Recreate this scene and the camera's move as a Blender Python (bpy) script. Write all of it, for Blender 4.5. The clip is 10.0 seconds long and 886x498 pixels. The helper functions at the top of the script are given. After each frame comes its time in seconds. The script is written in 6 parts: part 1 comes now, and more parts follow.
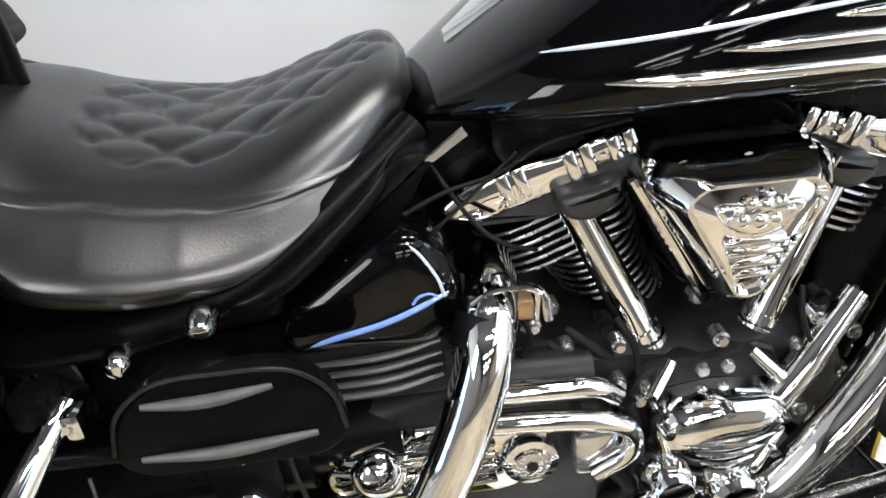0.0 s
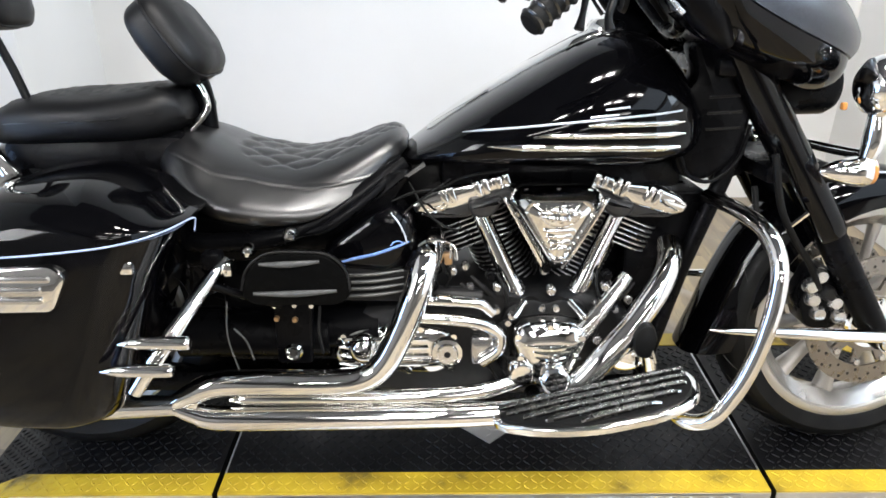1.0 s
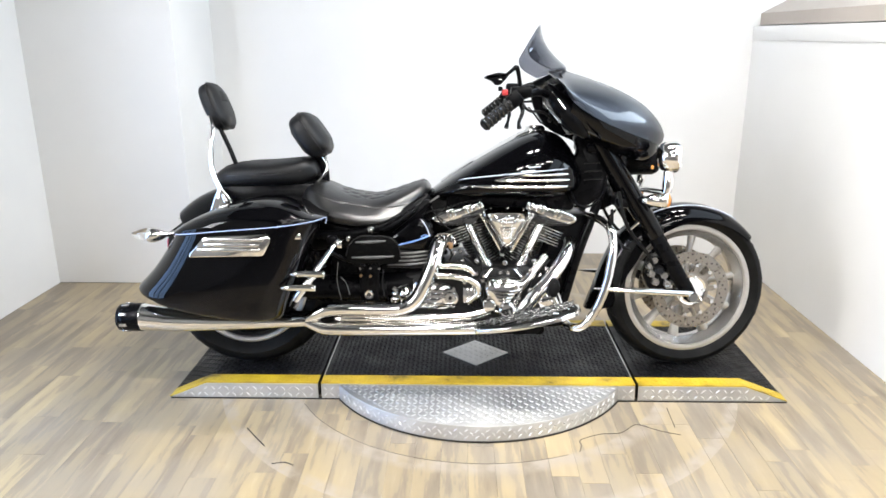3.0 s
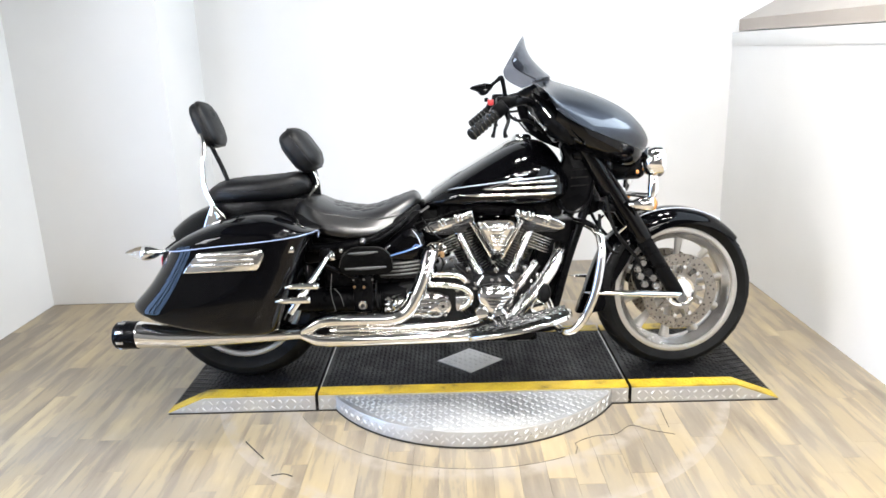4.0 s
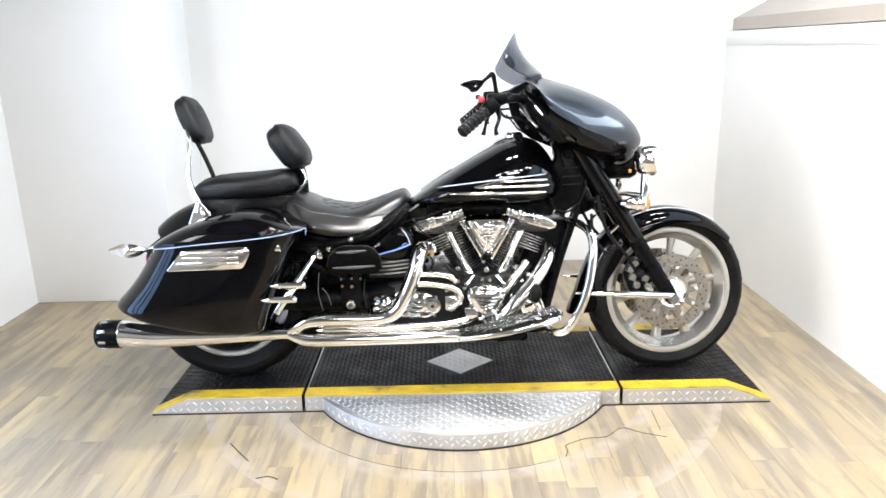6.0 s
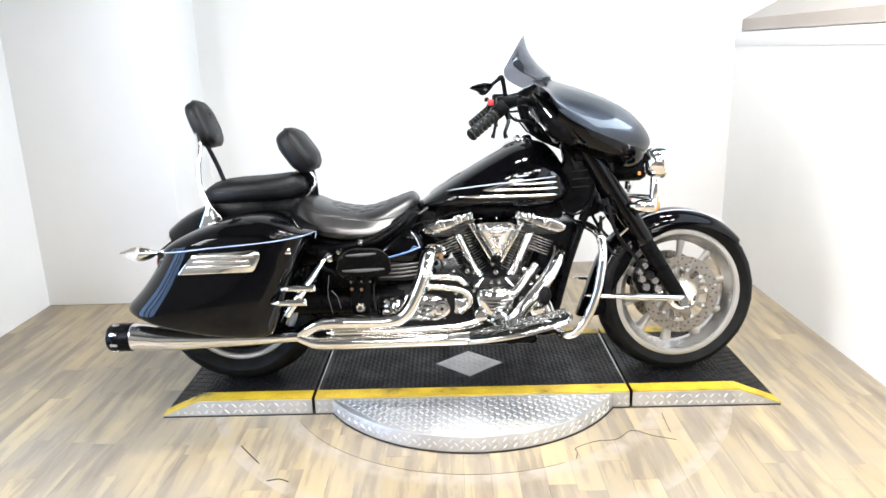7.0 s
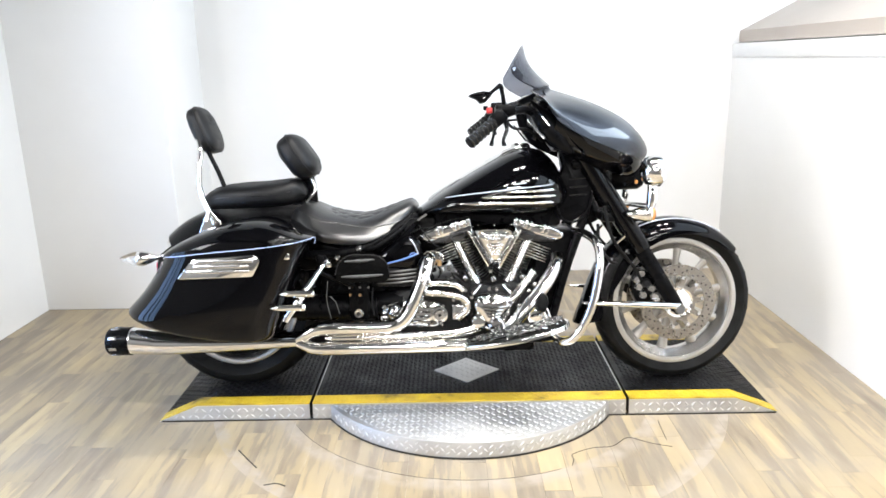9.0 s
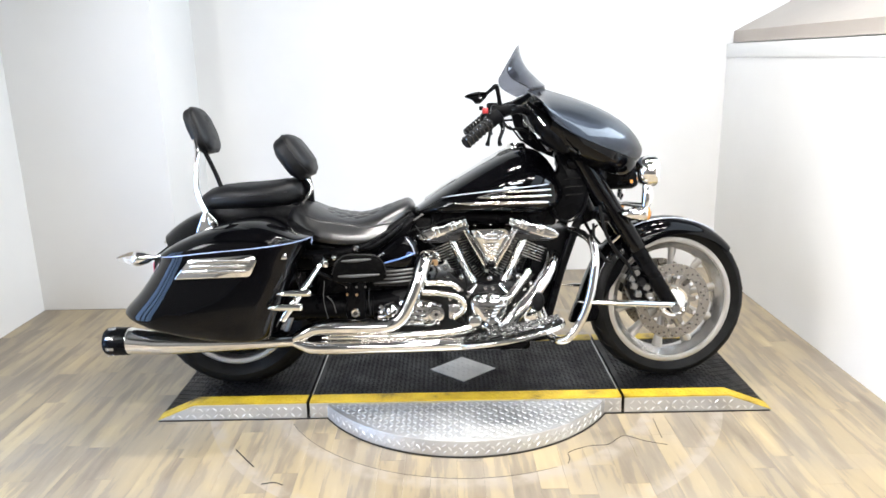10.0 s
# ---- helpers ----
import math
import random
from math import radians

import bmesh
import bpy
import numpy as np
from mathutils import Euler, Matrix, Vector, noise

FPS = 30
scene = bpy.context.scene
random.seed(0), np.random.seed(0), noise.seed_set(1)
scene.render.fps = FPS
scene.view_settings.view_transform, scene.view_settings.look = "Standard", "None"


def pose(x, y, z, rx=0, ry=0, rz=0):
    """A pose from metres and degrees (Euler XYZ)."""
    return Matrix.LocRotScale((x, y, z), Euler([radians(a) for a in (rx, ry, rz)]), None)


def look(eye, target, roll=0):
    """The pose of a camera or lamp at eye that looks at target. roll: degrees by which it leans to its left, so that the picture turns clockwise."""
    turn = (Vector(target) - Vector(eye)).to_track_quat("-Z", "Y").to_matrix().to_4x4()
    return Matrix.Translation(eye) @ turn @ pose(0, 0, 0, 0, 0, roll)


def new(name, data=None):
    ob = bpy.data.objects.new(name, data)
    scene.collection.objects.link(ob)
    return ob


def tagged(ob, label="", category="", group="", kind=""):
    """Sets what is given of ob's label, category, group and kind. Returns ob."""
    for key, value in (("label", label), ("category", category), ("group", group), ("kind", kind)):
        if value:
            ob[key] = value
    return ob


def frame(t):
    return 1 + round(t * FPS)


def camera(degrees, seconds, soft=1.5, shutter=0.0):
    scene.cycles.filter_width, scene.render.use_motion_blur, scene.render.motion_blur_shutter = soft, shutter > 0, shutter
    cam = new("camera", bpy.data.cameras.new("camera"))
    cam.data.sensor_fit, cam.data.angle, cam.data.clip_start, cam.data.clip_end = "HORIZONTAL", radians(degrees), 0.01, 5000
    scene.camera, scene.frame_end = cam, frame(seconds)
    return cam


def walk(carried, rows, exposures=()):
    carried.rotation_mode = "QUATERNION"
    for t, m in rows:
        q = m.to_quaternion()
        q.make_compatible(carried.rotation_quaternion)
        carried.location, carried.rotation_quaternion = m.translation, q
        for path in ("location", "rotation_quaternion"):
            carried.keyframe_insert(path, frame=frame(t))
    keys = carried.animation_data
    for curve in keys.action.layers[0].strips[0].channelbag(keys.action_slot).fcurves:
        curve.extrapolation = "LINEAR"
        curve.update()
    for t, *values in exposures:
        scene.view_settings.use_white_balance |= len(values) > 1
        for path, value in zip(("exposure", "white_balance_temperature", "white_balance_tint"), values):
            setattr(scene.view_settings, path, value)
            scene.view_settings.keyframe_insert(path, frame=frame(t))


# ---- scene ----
# ---------------------------------------------------------------- camera
cam = camera(63.30, 10.0, soft=1.6)
ROWS = [  # seconds, eye, yaw, pitch, roll
    (0.0, -0.171, -0.668, 1.060, -3.53, -36.15, -5.10),
    (0.5, -0.141, -1.003, 1.132, -1.60, -33.20, -2.48),
    (1.0, -0.085, -1.383, 1.196, -0.50, -25.12, 0.03),
    (1.5, -0.056, -1.752, 1.257, -1.51, -20.94, -1.30),
    (2.0, -0.016, -2.095, 1.316, 2.58, -19.38, -1.87),
    (2.2, -0.019, -2.206, 1.324, 0.93, -19.68, -0.02),
    (2.8, -0.028, -2.580, 1.335, 1.20, -17.30, 0.00),
    (3.3, -0.034, -2.737, 1.333, 1.61, -16.17, -0.40),
    (3.5, -0.034, -2.737, 1.333, 1.52, -16.25, -0.40),
    (4.0, -0.028, -2.717, 1.327, 0.73, -15.46, -1.77),
    (4.5, -0.022, -2.696, 1.320, 0.98, -14.96, -2.04),
    (5.0, -0.017, -2.683, 1.316, 1.21, -15.42, -1.73),
    (5.5, -0.015, -2.676, 1.314, -0.05, -15.58, -1.25),
    (7.0, -0.023, -2.679, 1.325, 0.76, -15.49, -1.60),
    (7.5, -0.017, -2.681, 1.316, 0.65, -14.76, -1.82),
    (8.0, -0.018, -2.685, 1.317, 0.57, -14.69, -1.66),
    (8.5, -0.020, -2.691, 1.319, 0.64, -14.80, -1.13),
    (9.0, -0.022, -2.699, 1.321, 0.62, -14.77, -1.17),
    (9.5, -0.026, -2.711, 1.325, 0.67, -14.48, -1.12),
    (10.0, -0.025, -2.710, 1.324, 0.25, -14.81, -1.17),
]


def eye_pose(x, y, z, yaw, pitch, roll):
    a, b = radians(yaw), radians(pitch)
    way = Vector((-math.sin(a) * math.cos(b), math.cos(a) * math.cos(b), math.sin(b)))
    return look((x, y, z), Vector((x, y, z)) + 2 * way, roll)


EXPOSURES = [(0.0, -0.36), (0.5, -0.33), (1.0, -0.19), (1.8, -0.10), (3.5, 0.02), (4.5, 0.08), (7.0, 0.22), (8.5, 0.19), (10.0, 0.04)]
walk(cam, [(t, eye_pose(*row)) for t, *row in ROWS], EXPOSURES)

# ---------------------------------------------------------------- world and lamps
world = bpy.data.worlds.new("world")
world.use_nodes = True
scene.world = world
world.node_tree.nodes["Background"].inputs[0].default_value = (0.9, 0.95, 1.0, 1)
world.node_tree.nodes["Background"].inputs[1].default_value = 0.05


def area_lamp(name, place, target, size, size_y, watts, colour):
    data = bpy.data.lights.new(name, "AREA")
    data.shape, data.size, data.size_y, data.energy, data.color = "RECTANGLE", size, size_y, watts, colour
    ob = new(name, data)
    ob.matrix_world = look(place, target)
    return ob


LAMPS = [(x + d, y) for x, y in ((-0.15, -2.35), (0.58, -2.45), (1.15, -1.95), (0.05, -0.2), (0.95, -0.2)) for d in (-0.14, 0.14)]
for lx, ly in LAMPS:
    lamp_light = area_lamp("ceiling_lamp_light", (lx, ly, 3.10), (lx, ly + 0.001, 0), 0.16, 0.16, 16, (1.0, 0.975, 0.94))
    lamp_light.data.spread = radians(150)
# long louvred lamps deeper in the shop, seen in the paint and the chrome
LONG_LAMPS = [(x, y) for y in (-4.9, -7.4, -9.9) for x in (-0.55, 1.25)]
for lx, ly in LONG_LAMPS:
    area_lamp("long_lamp_light", (lx, ly, 3.10), (lx, ly + 0.001, 0), 1.2, 0.22, 42, (1.0, 0.98, 0.95))
# daylight of windows known from reflections; upper left window and roof light are added fill
area_lamp("window_light", (3.36, -3.15, 1.58), (0.0, -3.149, 1.57), 3.2, 2.85, 70, (0.70, 0.84, 1.0))
area_lamp("side_window_light", (-2.36, -1.00, 0.62), (0.0, -0.999, 0.62), 1.2, 1.15, 33, (0.36, 0.58, 1.0))
# added lamp without a known source, it lifts the low partition
area_lamp("partition_fill_light", (-2.36, -2.30, 2.05), (0.0, -2.299, 2.04), 1.1, 1.3, 100, (0.97, 0.98, 1.0))
# added roof light, no such source known, fill for the fairing's sheen
area_lamp("roof_fill_light", (2.40, -2.0, 3.28), (2.40, -1.999, 0.0), 1.7, 4.5, 70, (0.74, 0.86, 1.0))
area_lamp("high_window_light", (3.36, 0.0, 2.76), (0.0, 0.001, 2.76), 3.0, 0.80, 105, (0.74, 0.87, 1.0))


# ---------------------------------------------------------------- materials
def mat(name, colour, rough=0.5, metal=0.0, coat=0.0, spec=0.5):
    m = bpy.data.materials.new(name)
    m.use_nodes = True
    b = m.node_tree.nodes["Principled BSDF"]
    b.inputs["Base Color"].default_value = (*colour, 1)
    b.inputs["Roughness"].default_value = rough
    b.inputs["Metallic"].default_value = metal
    b.inputs["Coat Weight"].default_value = coat
    b.inputs["Coat Roughness"].default_value = 0.03
    b.inputs["Specular IOR Level"].default_value = spec
    return m


def node(m, kind, **values):
    n = m.node_tree.nodes.new(kind)
    for key, value in values.items():
        n.inputs[key].default_value = value
    return n


def link(m, a, out, b, into):
    m.node_tree.links.new(a.outputs[out], b.inputs[into])


def bsdf(m):
    return m.node_tree.nodes["Principled BSDF"]


def noisy(m, scale, detail=4.0, stretch=(1, 1, 1), kind="ShaderNodeTexNoise"):
    """Noise in object space."""
    c = node(m, "ShaderNodeTexCoord")
    p = node(m, "ShaderNodeMapping")
    p.inputs["Scale"].default_value = stretch
    n = node(m, kind, Scale=scale)
    if kind == "ShaderNodeTexNoise":
        n.inputs["Detail"].default_value = detail
    link(m, c, "Object", p, "Vector")
    link(m, p, "Vector", n, "Vector")
    return n


def ramp(m, source, out, stops):
    r = m.node_tree.nodes.new("ShaderNodeValToRGB")
    while len(r.color_ramp.elements) < len(stops):
        r.color_ramp.elements.new(0.5)
    for e, (at, c) in zip(r.color_ramp.elements, stops):
        e.position, e.color = at, (*c, 1) if len(c) == 3 else c
    link(m, source, out, r, "Fac")
    return r


def bump(m, source, out, strength, distance):
    b = node(m, "ShaderNodeBump", Strength=strength, Distance=distance)
    link(m, source, out, b, "Height")
    link(m, b, "Normal", bsdf(m), "Normal")
    return b


def vary_rough(m, scale, low, high, stretch=(1, 1, 1)):
    n = noisy(m, scale, 5, stretch)
    r = ramp(m, n, "Fac", [(0.3, (low,) * 3), (0.7, (high,) * 3)])
    link(m, r, "Color", bsdf(m), "Roughness")
    return n


def tint(m, scale, stops, stretch=(1, 1, 1), detail=5):
    n = noisy(m, scale, detail, stretch)
    link(m, ramp(m, n, "Fac", stops), "Color", bsdf(m), "Base Color")
    return n


PAINT = mat("black_gloss_paint", (0.0012, 0.0012, 0.0016), 0.05, 0, 0.0, 0.24)
vary_rough(PAINT, 9, 0.03, 0.08)
# lighter, bluer copy of the black paint; the fairing's reflected sheen is in its colour
SHEENPAINT = mat("black_paint_with_blue_sheen", (0.012, 0.014, 0.020), 0.40, 0.85, 0.6)
tint(SHEENPAINT, 700, [(0.35, (0.010, 0.012, 0.017)), (0.7, (0.028, 0.034, 0.047))], (1, 1, 1), 2)
CHROME = mat("chrome", (0.86, 0.85, 0.83), 0.06, 1.0)
vary_rough(CHROME, 14, 0.03, 0.08)
LEATHER = mat("black_vinyl_leather", (0.004, 0.004, 0.0045), 0.34, 0, 0, 1.0)
bump(LEATHER, noisy(LEATHER, 420, kind="ShaderNodeTexVoronoi"), "Distance", 0.06, 0.002)
vary_rough(LEATHER, 16, 0.28, 0.37)
PADVINYL = mat("matt_black_vinyl", (0.003, 0.003, 0.0035), 0.46, 0, 0, 0.28)
bump(PADVINYL, noisy(PADVINYL, 420, kind="ShaderNodeTexVoronoi"), "Distance", 0.06, 0.002)
vary_rough(PADVINYL, 16, 0.38, 0.52)
RUBBER = mat("tyre_rubber", (0.012, 0.012, 0.012), 0.5, 0, 0, 0.12)
tint(RUBBER, 20, [(0.3, (0.003, 0.003, 0.003)), (0.75, (0.009, 0.009, 0.009))])
RIBRUBBER = mat("glossy_rib_rubber", (0.006, 0.006, 0.006), 0.22, 0, 0, 0.9)
vary_rough(RIBRUBBER, 60, 0.16, 0.34)
BOARDMAT = mat("semi_gloss_black_rubber", (0.003, 0.003, 0.003), 0.24, 0, 0, 0.03)
vary_rough(BOARDMAT, 45, 0.20, 0.32)
RUBBERGREY = mat("grey_rubber", (0.06, 0.06, 0.06), 0.5)
tint(RUBBERGREY, 40, [(0.3, (0.045, 0.045, 0.045)), (0.7, (0.075, 0.075, 0.075))])
SATIN = mat("satin_black_metal", (0.0025, 0.0025, 0.003), 0.30, 0, 0, 0.08)
vary_rough(SATIN, 25, 0.22, 0.36)
DARK = mat("dark_engine_metal", (0.018, 0.018, 0.019), 0.42, 0.1, 0, 0.25)
tint(DARK, 30, [(0.3, (0.005, 0.005, 0.006)), (0.75, (0.014, 0.0135, 0.013))])
SATINGREY = mat("satin_charcoal_casting", (0.03, 0.03, 0.031), 0.36, 0, 0, 0.35)
tint(SATINGREY, 26, [(0.3, (0.016, 0.016, 0.017)), (0.75, (0.034, 0.033, 0.032))])
vary_rough(SATINGREY, 30, 0.28, 0.44)
FINMAT = mat("black_cylinder_fin", (0.004, 0.004, 0.0045), 0.4, 0, 0, 0.3)
vary_rough(FINMAT, 40, 0.32, 0.5)
FINEDGE = mat("machined_fin_edge", (0.80, 0.80, 0.80), 0.28, 0.95)
vary_rough(FINEDGE, 40, 0.22, 0.36)
COVERRIB = mat("dull_rib_metal", (0.16, 0.16, 0.16), 0.36, 0.7)
vary_rough(COVERRIB, 40, 0.28, 0.44)
CAST = mat("silver_cast_wheel", (0.46, 0.44, 0.41), 0.32, 0.75)
vary_rough(CAST, 22, 0.28, 0.42)
POLISHED = mat("polished_aluminium", (0.62, 0.61, 0.60), 0.2, 0.95)
vary_rough(POLISHED, 18, 0.14, 0.28)
DISC = mat("brake_disc_steel", (0.26, 0.236, 0.205), 0.3, 0.95)
vary_rough(DISC, 60, 0.22, 0.4)
STRIPE = mat("blue_pinstripe_paint", (0.16, 0.27, 0.62), 0.2, 0, 0.6)
SILVERLINE = mat("silver_pinstripe_paint", (0.62, 0.66, 0.76), 0.2, 0.2, 0.6)
PALESTRIPE = mat("pale_blue_pinstripe_paint", (0.40, 0.48, 0.72), 0.2, 0, 0.6)
AMBER = mat("amber_lens", (0.62, 0.25, 0.06), 0.12, 0, 0.5)
REDPLASTIC = mat("red_switch_plastic", (0.40, 0.03, 0.03), 0.3)
REDLENS = mat("red_lens", (0.55, 0.03, 0.05), 0.1, 0, 0.6)
COPPER = mat("brass_fitting", (0.55, 0.36, 0.20), 0.3, 0.9)
WALLPAINT = mat("white_wall_paint", (0.82, 0.82, 0.81), 0.55)
tint(WALLPAINT, 1.3, [(0.3, (0.70, 0.70, 0.695)), (0.7, (0.76, 0.76, 0.755))])
bump(WALLPAINT, noisy(WALLPAINT, 160, 3), "Fac", 0.05, 0.002)
BEIGE = mat("beige_wall_paint", (0.38, 0.34, 0.30), 0.6)
tint(BEIGE, 1.5, [(0.3, (0.35, 0.31, 0.27)), (0.7, (0.41, 0.37, 0.33))])
CEILPAINT = mat("dark_ceiling_paint", (0.06, 0.06, 0.062), 0.8)
tint(CEILPAINT, 2, [(0.3, (0.05, 0.05, 0.052)), (0.7, (0.07, 0.07, 0.072))])
GREYPAINT = mat("grey_wall_paint", (0.19, 0.187, 0.183), 0.6)
tint(GREYPAINT, 2, [(0.3, (0.17, 0.167, 0.163)), (0.7, (0.21, 0.207, 0.203))])
# dark colour for the unseen far floor, so paint and chrome reflect less light
FARFLOOR = mat("dark_far_floor", (0.10, 0.095, 0.09), 0.9)
tint(FARFLOOR, 60, [(0.3, (0.05, 0.047, 0.044)), (0.7, (0.075, 0.07, 0.065))])
LAMPGLOW = mat("lamp_diffuser", (0.9, 0.9, 0.9), 0.4)
bsdf(LAMPGLOW).inputs["Emission Color"].default_value = (1.0, 0.97, 0.93, 1)
bsdf(LAMPGLOW).inputs["Emission Strength"].default_value = 12
GAP = mat("dark_gap", (0.02, 0.018, 0.015), 0.8)
tint(GAP, 30, [(0.3, (0.012, 0.011, 0.01)), (0.7, (0.03, 0.027, 0.022))])
DECK = mat("black_tread_coating", (0.022, 0.022, 0.023), 0.42, 0, 0, 0.20)
tint(DECK, 7, [(0.3, (0.003, 0.003, 0.0035)), (0.62, (0.006, 0.006, 0.007)), (0.8, (0.020, 0.019, 0.018))])
vary_rough(DECK, 12, 0.3, 0.55)
YELLOW = mat("worn_yellow_paint", (0.72, 0.50, 0.03), 0.42)
tint(YELLOW, 11, [(0.28, (0.07, 0.05, 0.015)), (0.42, (0.42, 0.29, 0.02)), (0.7, (0.56, 0.40, 0.025))], (1, 1, 1), 9)
PLATE = mat("aluminium_tread_plate", (0.60, 0.60, 0.60), 0.4, 0.85)
vary_rough(PLATE, 9, 0.32, 0.5)
tint(PLATE, 6, [(0.3, (0.50, 0.50, 0.50)), (0.7, (0.66, 0.66, 0.65))])
BARMETAL = mat("rubbed_tread_bar", (0.70, 0.70, 0.70), 0.36, 0.85)
vary_rough(BARMETAL, 30, 0.28, 0.46)

# worn oak-look vinyl planks: tone from plank to plank, long grain, rubbed grey patches
PLANK = mat("worn_oak_vinyl", (0.4, 0.3, 0.2), 0.42)
info = node(PLANK, "ShaderNodeObjectInfo")
tone = ramp(PLANK, info, "Random", [(0.0, (0.236, 0.192, 0.134)), (0.3, (0.275, 0.223, 0.149)), (0.6, (0.320, 0.257, 0.166)), (1.0, (0.250, 0.208, 0.150))])
geo = node(PLANK, "ShaderNodeNewGeometry")
shift = node(PLANK, "ShaderNodeVectorMath")
shift.operation = "MULTIPLY_ADD"
shift.inputs[1].default_value = (1, 1, 1)
wide = node(PLANK, "ShaderNodeVectorMath")
wide.operation = "SCALE"
wide.inputs[0].default_value = (37.0, 91.0, 0)
link(PLANK, info, "Random", wide, "Scale")
link(PLANK, geo, "Position", shift, 0)
link(PLANK, wide, "Vector", shift, 2)
stretch = node(PLANK, "ShaderNodeMapping")
stretch.inputs["Scale"].default_value = (15, 1.7, 1)
link(PLANK, shift, "Vector", stretch, "Vector")
grain = node(PLANK, "ShaderNodeTexNoise", Scale=1.0, Detail=6.0, Roughness=0.58)
link(PLANK, stretch, "Vector", grain, "Vector")
grain_tone = ramp(PLANK, grain, "Fac", [(0.30, (0.56, 0.545, 0.56)), (0.43, (0.78, 0.78, 0.82)), (0.475, (0.88, 0.875, 0.90)), (0.50, (1.10, 1.08, 1.0)), (0.60, (1.20, 1.17, 1.06)), (0.70, (1.38, 1.36, 1.30))])
mix = node(PLANK, "ShaderNodeMix")
mix.data_type, mix.blend_type = "RGBA", "MULTIPLY"
mix.inputs["Factor"].default_value = 1.0
link(PLANK, tone, "Color", mix, "A")
link(PLANK, grain_tone, "Color", mix, "B")
patch = node(PLANK, "ShaderNodeTexNoise", Scale=3.2, Detail=5.0)
link(PLANK, geo, "Position", patch, "Vector")
grey = ramp(PLANK, patch, "Fac", [(0.42, (0, 0, 0)), (0.68, (0.55, 0.55, 0.55))])
mix2 = node(PLANK, "ShaderNodeMix")
mix2.data_type = "RGBA"
mix2.inputs["B"].default_value = (0.26, 0.23, 0.195, 1)
link(PLANK, grey, "Color", mix2, "Factor")
link(PLANK, mix, "Result", mix2, "A")
# rubbed rings where the turntable has been swung round
swing = node(PLANK, "ShaderNodeVectorMath")
swing.operation = "DISTANCE"
swing.inputs[1].default_value = (0.040, 0.112, 0.0)
flatten = node(PLANK, "ShaderNodeVectorMath")
flatten.operation = "MULTIPLY"
flatten.inputs[1].default_value = (1, 1, 0)
link(PLANK, geo, "Position", flatten, 0)
link(PLANK, flatten, "Vector", swing, 0)
rubbed = ramp(PLANK, swing, "Value", [(0.742, (0, 0, 0)), (0.752, (0.95,) * 3), (0.79, (0.85,) * 3), (0.822, (0, 0, 0)), (0.975, (0, 0, 0)), (1.0, (0.9,) * 3)])
worn = node(PLANK, "ShaderNodeTexNoise", Scale=14.0, Detail=6.0)
link(PLANK, geo, "Position", worn, "Vector")
worn_mask = ramp(PLANK, worn, "Fac", [(0.36, (0.15,) * 3), (0.62, (1, 1, 1))])
ring_mask = node(PLANK, "ShaderNodeMath")
ring_mask.operation = "MULTIPLY"
link(PLANK, rubbed, "Color", ring_mask, 0)
link(PLANK, worn_mask, "Color", ring_mask, 1)
inside = node(PLANK, "ShaderNodeMath")
inside.operation = "LESS_THAN"
inside.inputs[1].default_value = 1.032
link(PLANK, swing, "Value", inside, 0)
ring_in = node(PLANK, "ShaderNodeMath")
ring_in.operation = "MULTIPLY"
link(PLANK, ring_mask, "Value", ring_in, 0)
link(PLANK, inside, "Value", ring_in, 1)
mix3 = node(PLANK, "ShaderNodeMix")
mix3.data_type = "RGBA"
mix3.inputs["B"].default_value = (0.33, 0.285, 0.235, 1)
link(PLANK, ring_in, "Value", mix3, "Factor")
link(PLANK, mix2, "Result", mix3, "A")
link(PLANK, mix3, "Result", bsdf(PLANK), "Base Color")
rough = ramp(PLANK, patch, "Fac", [(0.35, (0.28,) * 3), (0.7, (0.5,) * 3)])
link(PLANK, rough, "Color", bsdf(PLANK), "Roughness")
bump(PLANK, grain, "Fac", 0.15, 0.002)


def glass(name, colour, rough=0.02):
    m = mat(name, colour, rough)
    bsdf(m).inputs["Transmission Weight"].default_value = 1.0
    bsdf(m).inputs["IOR"].default_value = 1.3
    return m


SMOKE = glass("smoked_screen", (0.22, 0.23, 0.27))
CLEAR = glass("clear_lens", (0.95, 0.95, 0.95))


# ---------------------------------------------------------------- mesh helpers
def part(name, bm, material, parent=None, label="", sharp=38):
    me = bpy.data.meshes.new(name)
    bm.normal_update()
    bm.to_mesh(me)
    bm.free()
    me.materials.append(material)
    me.shade_smooth()
    me.set_sharp_from_angle(angle=radians(sharp))
    ob = new(name, me)
    if parent is not None:
        ob.parent = parent
    if label:
        ob["label"] = label
    return ob


def thing(name, label, category, at=(0, 0, 0), group="", kind=""):
    ob = new(name)
    ob.location = at
    return tagged(ob, label, category, group, kind)


def assembly(name, parent):
    """A part made of several meshes."""
    ob = new(name)
    ob.parent = parent
    return ob


def box(x0, x1, y0, y1, z0, z1, bevel=0.0, segs=2):
    bm = bmesh.new()
    bmesh.ops.create_cube(bm, size=1.0)
    for v in bm.verts:
        v.co = Vector(((x0 + x1) / 2 + v.co.x * (x1 - x0), (y0 + y1) / 2 + v.co.y * (y1 - y0), (z0 + z1) / 2 + v.co.z * (z1 - z0)))
    if bevel:
        bmesh.ops.bevel(bm, geom=bm.edges[:], offset=bevel, segments=segs, affect="EDGES", profile=0.5)
    return bm


